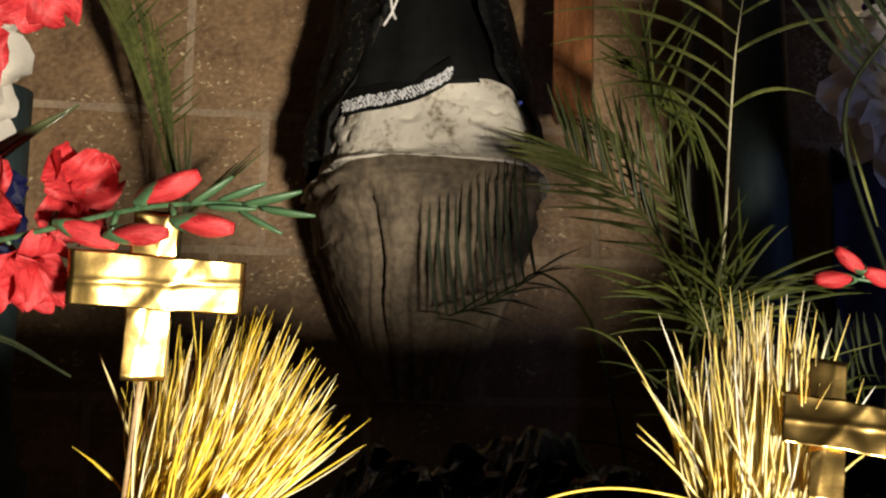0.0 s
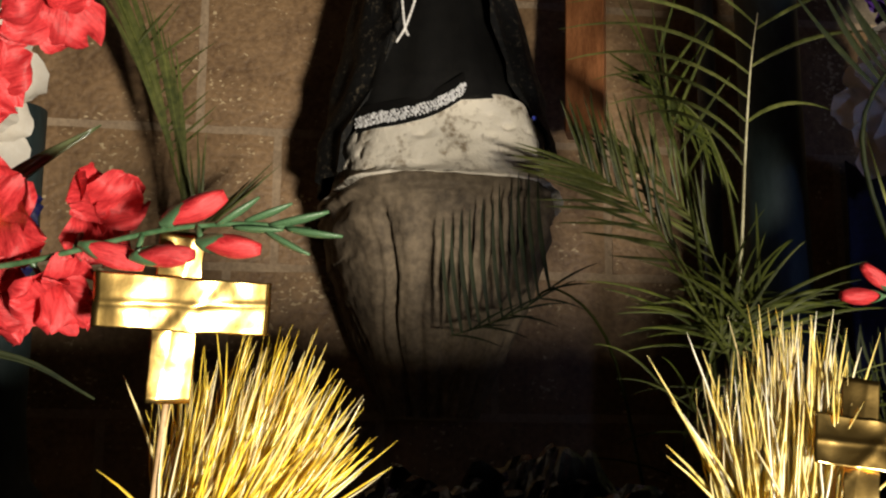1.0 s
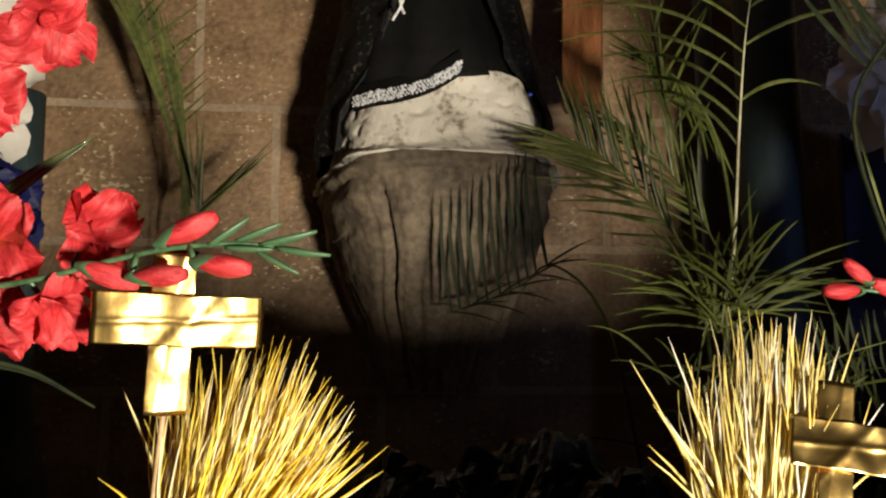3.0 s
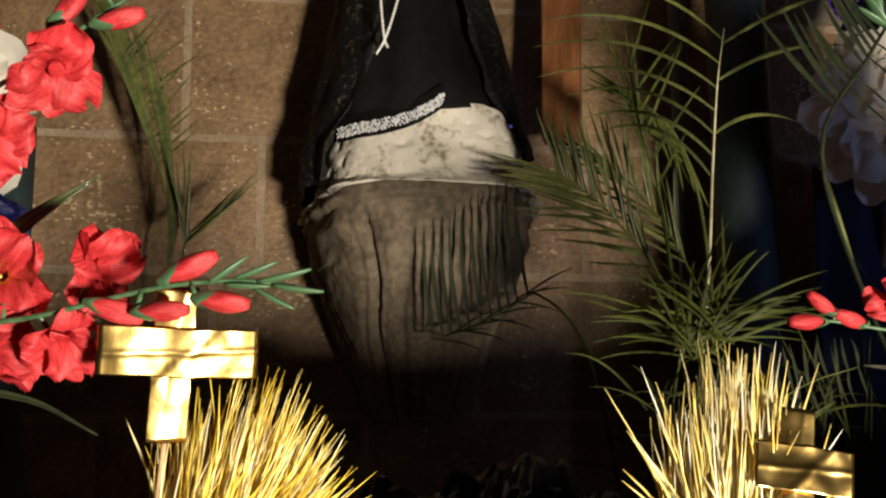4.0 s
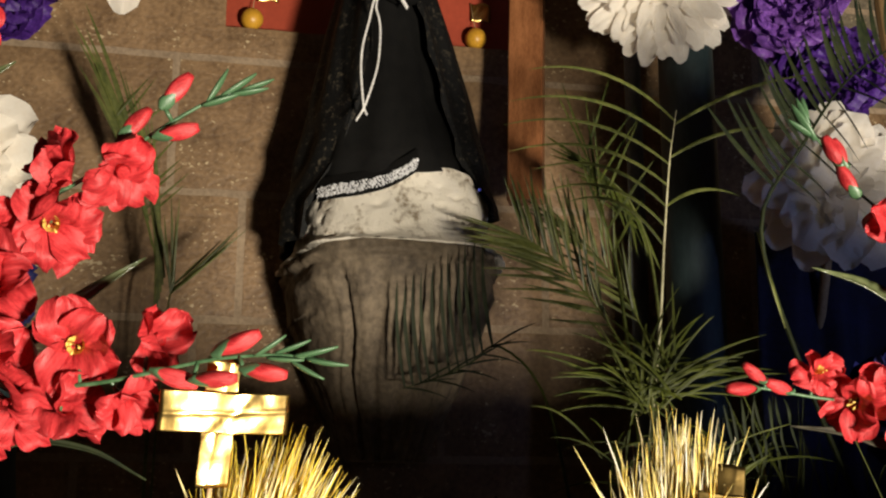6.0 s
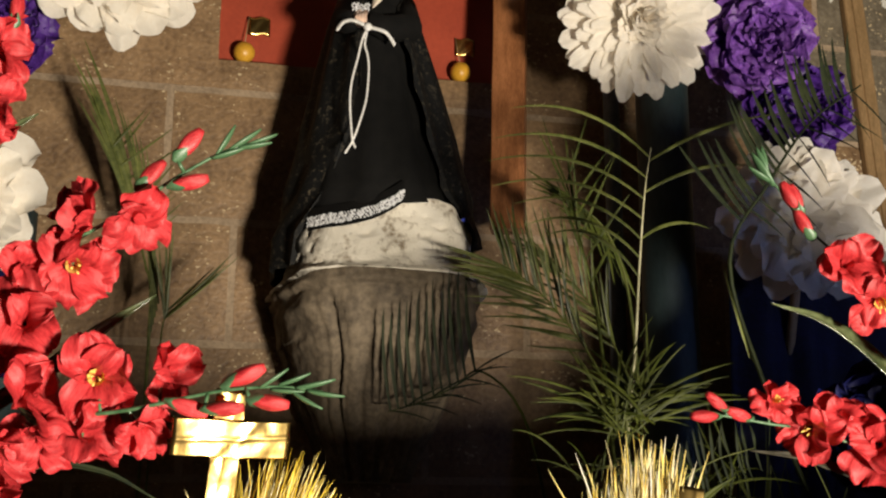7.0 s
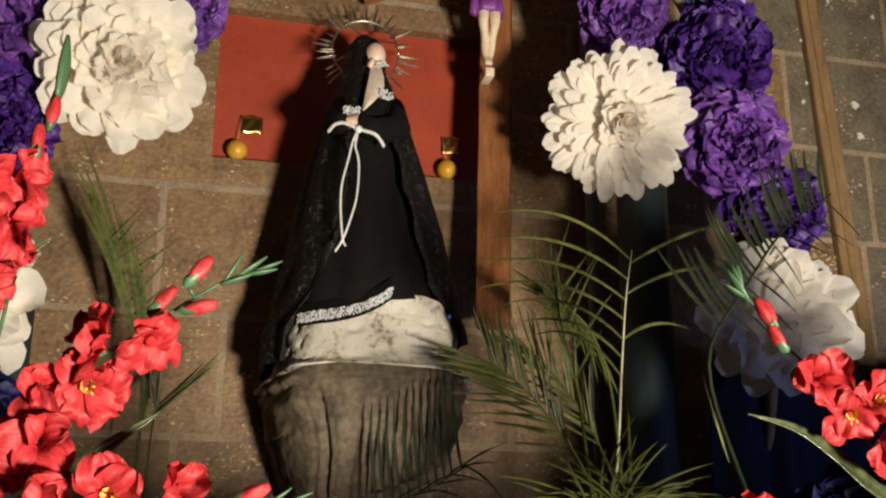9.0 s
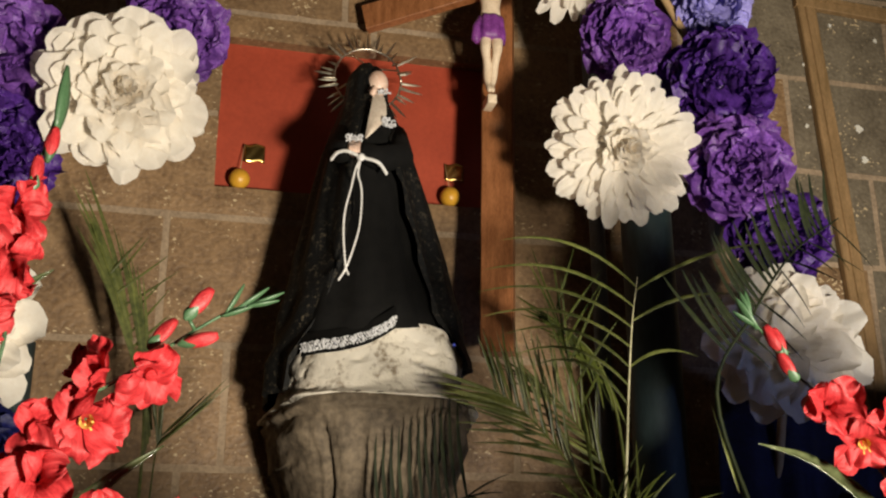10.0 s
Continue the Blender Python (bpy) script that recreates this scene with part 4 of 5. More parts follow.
frond(st, 0.0045, lf, "dark palm frond leaning on the carved corbel", M_DEEPSHADE_PALM, M_SHADED_PALM)
rng = random.Random(43)
# unseen leaves added out of view to cut the flood lamp's light
lf = []
for k in range(600):
    x = rng.uniform(1.26, 1.98)
    b = Vector((x, 1.16 + rng.uniform(-0.12, 0.12), 1.12 + rng.uniform(0, 0.56 if x < 1.41 else 0.41 if x < 1.52 else 0.27)))
    tip = b + Vector((rng.uniform(-0.02, 0.14), rng.uniform(-0.08, 0.08), rng.uniform(0.08, 0.26)))
    lf.append((b, b.lerp(tip, 0.5) + Vector((0.02, 0, 0.02)), tip, rng.uniform(0.010, 0.018)))
# taller unseen leaves, added to shade the fronds behind
for k in range(130):
    b = Vector((rng.uniform(1.17, 1.32), 1.16 + rng.uniform(-0.10, 0.10), rng.uniform(1.47, 1.72)))
    tip = b + Vector((rng.uniform(-0.03, 0.10), rng.uniform(-0.08, 0.08), rng.uniform(0.06, 0.20)))
    lf.append((b, b.lerp(tip, 0.5) + Vector((0.02, 0, 0.02)), tip, rng.uniform(0.010, 0.018)))
frond([(1.27, 1.09, 1.10), (1.31, 1.10, 1.35), (1.26, 1.10, 1.60), (1.18, 1.12, 1.72)], 0.009, lf, "unseen dense foliage added to block the flood lamp")
# bundle at the wall
st = [(-0.26, 2.78, 0.0), (-0.27, 2.76, 1.05), (-0.268, 2.76, 1.80), (-0.29, 2.76, 1.95), (-0.325, 2.76, 2.06), (-0.39, 2.75, 2.26), (-0.47, 2.74, 2.44)]
lf = pinnate(st, 0.60, 0.88, 10, None, (0.62, 0.16, 0.75), 0.20, -0.03, 0.0036, 8)
for k in range(9):
    b = Vector((-0.30 - 0.006 * k, 2.76, 2.0 + 0.025 * k))
    tip = b + Vector((-0.16 - 0.012 * (k % 4), -0.02, 0.36 + 0.03 * (k % 3)))
    lf.append((b, b.lerp(tip, 0.5) + Vector((0.02, 0, 0.0)), tip, 0.0070))
for k in range(6):
    b = Vector((-0.268 + 0.004 * k, 2.755, 1.74 + 0.02 * k))
    tip = Vector((-0.31 - 0.02 * k, 2.75, 2.3 + 0.03 * k))
    lf.append((b, b.lerp(tip, 0.5) + Vector((0.03, 0, 0.0)), tip, 0.0075))
frond(st, 0.006, lf, "bundle of dry palm leaves standing at the wall")
st = [(-0.24, 2.74, 0.0), (-0.25, 2.72, 1.05), (-0.235, 2.72, 1.7), (-0.22, 2.74, 1.82)]
frond(st, 0.005, pinnate(st, 0.84, 1.0, 7, (-0.1, 0, 1), (0.7, 0.1, 0.75), 0.26, -0.02, 0.0036, 9), "thin dry palm leaves low at the wall")


# ---- gladioli ----
def glad_petal(width, flare, seed):
    """Broad ruffled petal that climbs the throat, then bends outwards by flare degrees."""
    rows = []
    y, z, n = 0.05, 0.0, 13
    for i in range(n):
        v = i / (n - 1)
        lean = radians(16 + (flare - 16) * v ** 1.2)
        if i:
            y, z = y + math.sin(lean) / (n - 1), z + math.cos(lean) / (n - 1)
        w = width * (0.12 + 0.88 * math.sin(math.pi / 2 * min(1.0, v / 0.62)) ** 1.2) * (1 if v < 0.62 else math.sqrt(max(0.0, 1 - ((v - 0.62) / 0.395) ** 2)))
        row = []
        for j in range(15):
            u = j / 7 - 1
            edge = abs(u) ** 2
            d = 0.20 * width * u * u * (1 - 0.7 * v) + 0.15 * edge * v * math.sin(v * 9 + u * 2.5 + seed * 2) + 0.21 * v * noise.noise((u * 1.6, v * 2.2, seed)) + 0.024 * v * math.cos(u * 15 + seed) + 0.05 * v * v * math.sin(u * 7 + seed * 3)
            slip = 0.03 * v * v * noise.noise((u * 3, seed, 4))
            row.append((w * u * (1 - 0.05 * math.sin(v * 7 + seed)), y - math.cos(lean) * d + math.sin(lean) * slip, z + math.sin(lean) * d))
        rows.append(row)
    bm = bmesh.new()
    sheet(bm, rows)
    return bm


HOOD = [mesh_of("petal", glad_petal(0.40 + 0.03 * (k % 3), 52 + 8 * k, 1.7 * k + 0.5), M_PETAL) for k in range(6)]
LIP = [mesh_of("petal", glad_petal(0.42 + 0.03 * (k % 3), 88 + 9 * k, 2.3 * k + 7.5), M_PETAL) for k in range(6)]
bm = bmesh.new()
tube(bm, [(0, 0, -0.30), (0, 0, -0.12), (0, 0, 0.02)], [0.05, 0.075, 0.12], 10, False)
for k in range(3):
    a = k * 2.1
    tube(bm, [(0.02 * math.cos(a), 0.02 * math.sin(a), -0.1), (0.05 * math.cos(a), 0.05 * math.sin(a) - 0.02, 0.14), (0.07 * math.cos(a), 0.07 * math.sin(a) - 0.05, 0.24)], [0.010, 0.010, 0.018], 6)
THROAT = mesh_of("bloom", bm, M_STAMEN)
bm = bmesh.new()
tube(bm, [(0, 0, -0.30), (0, 0, -0.12), (0, 0, 0.02)], [0.05, 0.075, 0.12], 10, False)
THROAT_CLOSED = mesh_of("bloom", bm, M_PETAL)


def bud_mesh():
    rows = []
    for i in range(12):
        v = i / 11
        r = 0.02 + 0.185 * math.sin(math.pi * (0.08 + 0.80 * v)) ** 0.9
        rows.append([Vector((r * (1 + 0.10 * math.cos(3 * a + 2.4 * v)) * math.cos(a), r * (1 + 0.10 * math.cos(3 * a + 2.4 * v)) * math.sin(a), v)) for a in (2 * math.pi * k / 18 for k in range(18))])
    bm = bmesh.new()
    return loft(bm, rows)


def calyx_mesh():
    rows = []
    for i in range(7):
        v = i / 6
        r = 0.05 + 0.13 * math.sin(math.pi * 0.5 * v)
        rows.append([Vector((r * math.cos(a), r * math.sin(a), -0.12 + v * (0.34 + 0.16 * math.cos(2 * a)))) for a in (2 * math.pi * k / 14 for k in range(14))])
    bm = bmesh.new()
    return loft(bm, rows, False)


def spear_mesh():
    rows = []
    for i in range(9):
        v = i / 8
        w, h = 0.02 + 0.145 * math.sin(math.pi * (0.12 + 0.84 * v)), 0.02 + 0.05 * math.sin(math.pi * (0.12 + 0.84 * v))
        rows.append([Vector((w * math.cos(a), h * math.sin(a) + 0.08 * v * v, v)) for a in (2 * math.pi * k / 8 for k in range(8))])
    bm = bmesh.new()
    return loft(bm, rows)


BUD, CALYX, SPEAR = mesh_of("bud", bud_mesh(), M_PETAL), mesh_of("calyx", calyx_mesh(), M_GREEN), mesh_of("green_bud", spear_mesh(), M_GREEN)


def gladiolus(stem, blooms, buds, spears, label, seed, r=0.0032):
    """blooms: (place, towards, size); buds: (place of the tip, direction, length); spears: (base, tip)."""
    rng = random.Random(seed)
    base = Vector(stem[0])
    thing = tagged(empty("gladiolus", base), label, "flower", "red gladioli")
    line = spline(stem, 40)
    bm = bmesh.new()
    tube(bm, [p - base for p in line], [r * (1 - 0.5 * i / 39) for i in range(40)], 8)
    part("stem", bm, M_GREEN, thing)
    for place, target, size in blooms:
        place = Vector(place)
        near = min(line, key=lambda q: (q - place).length)
        ob = part("bloom", THROAT if rng.random() < 0.25 else THROAT_CLOSED, None, thing, "ruffled red silk bloom")
        turn = facing(place, Vector(target) + Vector((rng.uniform(-1.5, 1.5), 0, rng.uniform(-0.9, 1.3))), rng.gauss(0, 0.6))
        ob.matrix_local = Matrix.Translation(-base) @ turn @ Matrix.Diagonal((size, size, size, 1))
        for k in range(6):
            inner = k % 2
            a = math.pi / 3 * k + rng.uniform(-0.2, 0.2)
            s = rng.uniform(0.70, 0.84) * (0.94 if inner else 1.04)
            pt = part("petal", rng.choice(LIP if k in (2, 3, 4) else HOOD), None, ob)
            pt.matrix_local = Matrix.Rotation(a, 4, "Z") @ Matrix.Translation((0, -0.02 * inner, -0.30 + 0.03 * inner)) @ Matrix.Rotation(radians(rng.uniform(-16, 16)), 4, "X") @ Matrix.Rotation(rng.uniform(-.4, .4), 4, "Y") @ Matrix.Diagonal((s * rng.uniform(0.95, 1.15), s, s, 1))
        back = turn @ Vector((0, 0, -0.28 * size))
        bm = bmesh.new()
        tube(bm, [near - base, near.lerp(back, 0.55) + Vector((0, 0, -0.003)) - base, back - base], [0.002, 0.0024, 0.0042], 7)
        part("flower_stalk", bm, M_GREEN, thing)
    for place, d, size in buds:
        ob = part("bud", BUD, None, thing, "closed red bud")
        q = Vector(d).normalized().to_track_quat("Z", "Y").to_matrix().to_4x4()
        root = Vector(place) - Vector(d).normalized() * size
        ob.matrix_local = Matrix.Translation(root - base) @ q @ Matrix.Rotation(rng.uniform(0, 6), 4, "Z") @ Matrix.Diagonal((size, size, size, 1))
        part("calyx", CALYX, None, ob, "green calyx")
        near = min(line, key=lambda p: (p - root).length)
        bm = bmesh.new()
        tube(bm, [near - base, root - base], [0.0022, 0.0026], 7)
        part("flower_stalk", bm, M_GREEN, thing)
    for p, q in spears:
        p, q = Vector(p), Vector(q)
        ob = part("green_bud", SPEAR, None, thing)
        s = (q - p).length
        ob.matrix_local = Matrix.Translation(p - base) @ (q - p).to_track_quat("Z", "Y").to_matrix().to_4x4() @ Matrix.Diagonal((s, s, s, 1))
    return thing


EYE_W = Vector((0.25, -0.5, 1.35))


def b_(x, y, z, size=0.075, dx=0.0, dz=0.0):
    return ((x, y, z), (EYE_W.x + dx, EYE_W.y, EYE_W.z + dz), size)


# low spike that crosses before the foil cross
gladiolus([(-0.52, 0.93, 1.10), (-0.42, 0.91, 1.30), (-0.347, 0.89, 1.353), (-0.273, 0.86, 1.383), (-0.193, 0.83, 1.395), (-0.103, 0.80, 1.414), (-0.041, 0.79, 1.419), (0.005, 0.78, 1.414)],
          [b_(-0.235, 0.85, 1.430, 0.078, -0.5, 0.5), b_(-0.154, 0.86, 1.440, 0.064, 1.4, 1.3), b_(-0.239, 0.85, 1.368, 0.066, 0.5, -0.3), b_(-0.182, 0.845, 1.375, 0.056, 0.2, -1.6), b_(-0.298, 0.86, 1.410, 0.084, 0.1, 0.1), b_(-0.287, 0.88, 1.362, 0.062, -0.3, -0.6), b_(-0.333, 0.88, 1.352, 0.078, 0, -0.2)],
          [((-0.057, 0.793, 1.441), (0.85, -0.1, 0.42), 0.046), ((-0.077, 0.795, 1.397), (0.95, -0.15, 0.06), 0.042), ((-0.030, 0.785, 1.400), (0.95, -0.1, -0.1), 0.042), ((-0.114, 0.815, 1.390), (0.9, 0.1, -0.28), 0.044)],
          [((-0.062, 0.792, 1.418), (-0.031, 0.786, 1.436)), ((-0.042, 0.79, 1.421), (-0.008, 0.782, 1.431)), ((-0.024, 0.786, 1.418), (0.018, 0.777, 1.424)), ((-0.012, 0.783, 1.415), (0.027, 0.775, 1.406)), ((-0.028, 0.786, 1.414), (0.003, 0.778, 1.393)), ((-0.050, 0.79, 1.416), (-0.015, 0.782, 1.411))],
          "red silk gladiolus spike with open blooms and green tip", 51)
# spike that rises to the middle height
gladiolus([(-0.54, 1.0, 1.10), (-0.45, 0.97, 1.42), (-0.359, 0.94, 1.525), (-0.299, 0.90, 1.574), (-0.223, 0.88, 1.623), (-0.166, 0.86, 1.663), (-0.115, 0.85, 1.695), (-0.075, 0.847, 1.711)],
          [b_(-0.270, 0.87, 1.616, 0.078, -0.3, 0.6), b_(-0.202, 0.87, 1.616, 0.070, 0.9, -0.1), b_(-0.272, 0.885, 1.560, 0.076, 0.4, -0.2), b_(-0.325, 0.89, 1.553, 0.056, -0.8, 0.1), b_(-0.318, 0.88, 1.494, 0.080, 0.3, 0.0), b_(-0.375, 0.90, 1.465, 0.08)],
          [((-0.178, 0.853, 1.681), (0.62, 0, 0.78), 0.043), ((-0.138, 0.852, 1.722), (0.6, 0, 0.8), 0.045), ((-0.127, 0.85, 1.664), (0.95, -0.1, 0.25), 0.044)],
          [((-0.12, 0.85, 1.692), (-0.097, 0.847, 1.728)), ((-0.105, 0.849, 1.70), (-0.068, 0.846, 1.724)), ((-0.085, 0.848, 1.707), (-0.050, 0.845, 1.719)), ((-0.095, 0.848, 1.702), (-0.056, 0.845, 1.708)), ((-0.125, 0.85, 1.688), (-0.085, 0.847, 1.700))],
          "red silk gladiolus spike with ruffled blooms and three buds", 52)
# tall spike at the edge
gladiolus([(-0.56, 1.02, 1.10), (-0.44, 1.0, 1.45), (-0.393, 0.98, 1.647), (-0.390, 0.98, 1.751), (-0.379, 0.97, 1.842), (-0.367, 0.96, 1.935), (-0.345, 0.96, 2.03)],
          [b_(-0.381, 0.95, 1.842, 0.072, 0.2, 0.3), b_(-0.388, 0.95, 1.768, 0.075, 0.3, 0.1), b_(-0.425, 0.96, 1.80, 0.075), b_(-0.42, 0.96, 1.70, 0.078)],
          [((-0.372, 0.955, 1.920), (0.05, 0, 1), 0.044), ((-0.355, 0.955, 1.962), (0.12, 0, 1), 0.046)],
          [((-0.355, 0.96, 1.96), (-0.343, 0.957, 2.056)), ((-0.352, 0.96, 1.98), (-0.350, 0.96, 2.03))],
          "tall red silk gladiolus spike with upright buds", 53)
gladiolus([(-0.53, 0.88, 1.10), (-0.45, 0.88, 1.26), (-0.385, 0.88, 1.32), (-0.33, 0.88, 1.34)],
          [b_(-0.335, 0.87, 1.318, 0.08, 0, -0.2), b_(-0.40, 0.88, 1.375, 0.08), b_(-0.395, 0.88, 1.44, 0.08)], [], [], "red silk gladiolus with blooms low over the table", 54)
# low spike on the other side
gladiolus([(1.26, 1.07, 1.12), (1.08, 1.06, 1.30), (0.891, 1.05, 1.358), (0.828, 1.05, 1.378), (0.754, 1.05, 1.402), (0.680, 1.05, 1.411), (0.617, 1.05, 1.42), (0.578, 1.05, 1.423)],
          [b_(0.688, 1.04, 1.446, 0.052, -0.9, 0.8), b_(0.732, 1.03, 1.402, 0.074, 0.1, 0), b_(0.797, 1.04, 1.426, 0.060, -0.8, 0.4), b_(0.840, 1.03, 1.384, 0.084), b_(0.905, 1.04, 1.345, 0.082), b_(0.93, 1.05, 1.40, 0.08)],
          [((0.582, 1.045, 1.452), (-0.75, -0.1, 0.55), 0.040), ((0.556, 1.045, 1.419), (-1, -0.05, -0.02), 0.044), ((0.613, 1.045, 1.430), (-0.8, -0.2, 0.25), 0.044)],
          [((0.60, 1.05, 1.42), (0.578, 1.05, 1.427))],
          "red silk gladiolus spike with open blooms and three buds", 55)
# rising spike with green tip
gladiolus([(1.27, 1.10, 1.12), (1.07, 1.08, 1.42), (0.91, 1.05, 1.543), (0.887, 1.05, 1.587), (0.824, 1.05, 1.656), (0.760, 1.05, 1.71), (0.72, 1.05, 1.765), (0.69, 1.05, 1.80)],
          [b_(0.814, 1.03, 1.650, 0.084, 0.0, 0.2), b_(0.864, 1.03, 1.592, 0.078, -0.3, 0), b_(0.925, 1.04, 1.62, 0.075), b_(0.93, 1.04, 1.54, 0.08)],
          [((0.722, 1.045, 1.775), (-0.5, 0, 0.86), 0.050), ((0.736, 1.045, 1.772), (-0.35, 0, 0.93), 0.045), ((0.742, 1.045, 1.735), (-0.5, 0, 0.86), 0.050)],
          [((0.712, 1.05, 1.77), (0.672, 1.045, 1.815)), ((0.705, 1.05, 1.78), (0.680, 1.045, 1.826)), ((0.708, 1.05, 1.775), (0.668, 1.045, 1.792)), ((0.70, 1.05, 1.785), (0.690, 1.045, 1.83))],
          "red silk gladiolus spike rising with closed buds", 56)


def blade(pts, width, label, material=None):
    base = Vector(pts[0])
    thing = tagged(empty("long_leaf", base), label, "leaf", "sword leaves")
    line = spline(pts, 22)
    rows = []
    for i, p in enumerate(line):
        d = (line[min(i + 1, 21)] - line[max(i - 1, 0)]).normalized()
        s = d.cross(Vector((0.15, -1, 0.35))).normalized()
        t = i / 21
        w = width * (0.75 + 0.4 * math.sin(math.pi * t)) * (1 - t ** 4) + 0.0004
        f = Vector((0, -0.3 * w, 0.1 * w))
        rows.append([p - s * w - base, p - s * w * 0.5 - f * 0.6 - base, p - f - base + Vector((0, 0.001, 0)), p + s * w * 0.5 - f * 0.6 - base, p + s * w - base])
    bm = bmesh.new()
    sheet(bm, rows)
    ob = part("leaf_blade", bm, material or M_GLEAF, thing)
    ob.modifiers.new("thickness", "SOLIDIFY").thickness = 0.0012
    return thing


blade([(-0.53, 1.02, 1.10), (-0.42, 1.01, 1.35), (-0.299, 1.0, 1.458), (-0.241, 1.0, 1.510), (-0.183, 1.0, 1.551)], 0.0095, "long glossy green leaf between the gladioli")
blade([(-0.55, 1.04, 1.10), (-0.46, 1.02, 1.5), (-0.402, 1.0, 1.710), (-0.379, 1.0, 1.750), (-0.343, 1.0, 1.778)], 0.010, "long pale green leaf beside the tall gladiolus")
blade([(-0.53, 0.97, 1.10), (-0.42, 0.96, 1.27), (-0.31, 0.95, 1.335), (-0.23, 0.95, 1.333), (-0.165, 0.95, 1.300)], 0.0034, "shade-dark leaf drooping over the table", M_DEEPSHADE_PALM)
blade([(1.26, 1.13, 1.12), (1.06, 1.12, 1.42), (0.939, 1.10, 1.488), (0.875, 1.10, 1.540), (0.809, 1.10, 1.578), (0.724, 1.10, 1.598)], 0.013, "long glossy green leaf catching the light")
blade([(1.25, 1.12, 1.12), (0.98, 1.12, 1.32), (0.838, 1.10, 1.346), (0.762, 1.10, 1.367), (0.675, 1.10, 1.375)], 0.008, "dull green leaf under the gladiolus", M_DRYLEAF)
blade([(0.66, 1.46, 1.10), (0.70, 1.45, 1.22), (0.735, 1.45, 1.275), (0.78, 1.45, 1.315), (0.83, 1.45, 1.345)], 0.007, "dim green leaf leaning behind the sprouts", M_SHADED_PALM)
frond([(1.02, 1.30, 1.08), (0.92, 1.36, 1.40), (0.845, 1.40, 1.56)], 0.0012, [((0.846, 1.40, 1.555), (0.820, 1.395, 1.64), (0.797, 1.39, 1.72), 0.0024)], "thin yellowed leaf standing in the shade")


# ---- table, pots, sprouts, foil crosses ----
TABLE = 1.08
table = tagged(empty("altar_table", (0.3, 1.3, 0)), "long table under a black cloth", "table")
bm = bmesh.new()
box(bm, (-1.3, -0.52, TABLE - 0.05), (1.8, 0.95, TABLE - 0.004), 0.01)
part("tabletop", bm, M_STICK, table, smooth=False)
for x in (-1.22, 1.72):
    for y in (-0.44, 0.87):
        bm = bmesh.new()
        box(bm, (x - 0.04, y - 0.04, 0), (x + 0.04, y + 0.04, TABLE - 0.05), 0.006)
        part("leg", bm, M_STICK, table, smooth=False)
cloth = tagged(empty("tablecloth", (0.3, 1.3, TABLE)), "black cloth hanging over the table's front", "tablecloth")
bm = bmesh.new()
rows = []
for i in range(40):
    v = i / 39
    row = []
    for j in range(90):
        u = j / 89
        x = -1.31 + 3.12 * u
        if v < 0.6:
            y, z = 0.93 - (0.93 + 0.535) * v / 0.6, 0.0 + 0.002 * noise.noise((x * 5, v * 9, 2))
        else:
            w = (v - 0.6) / 0.4
            y, z = -0.535 - 0.012 - 0.02 * math.sin(x * 16 + 2 * noise.noise((x, 0, 0))) * w, -0.62 * w
        row.append((x, y, z))
    rows.append(row)
sheet(bm, rows)
part("cloth", bm, M_CLOTH, cloth)


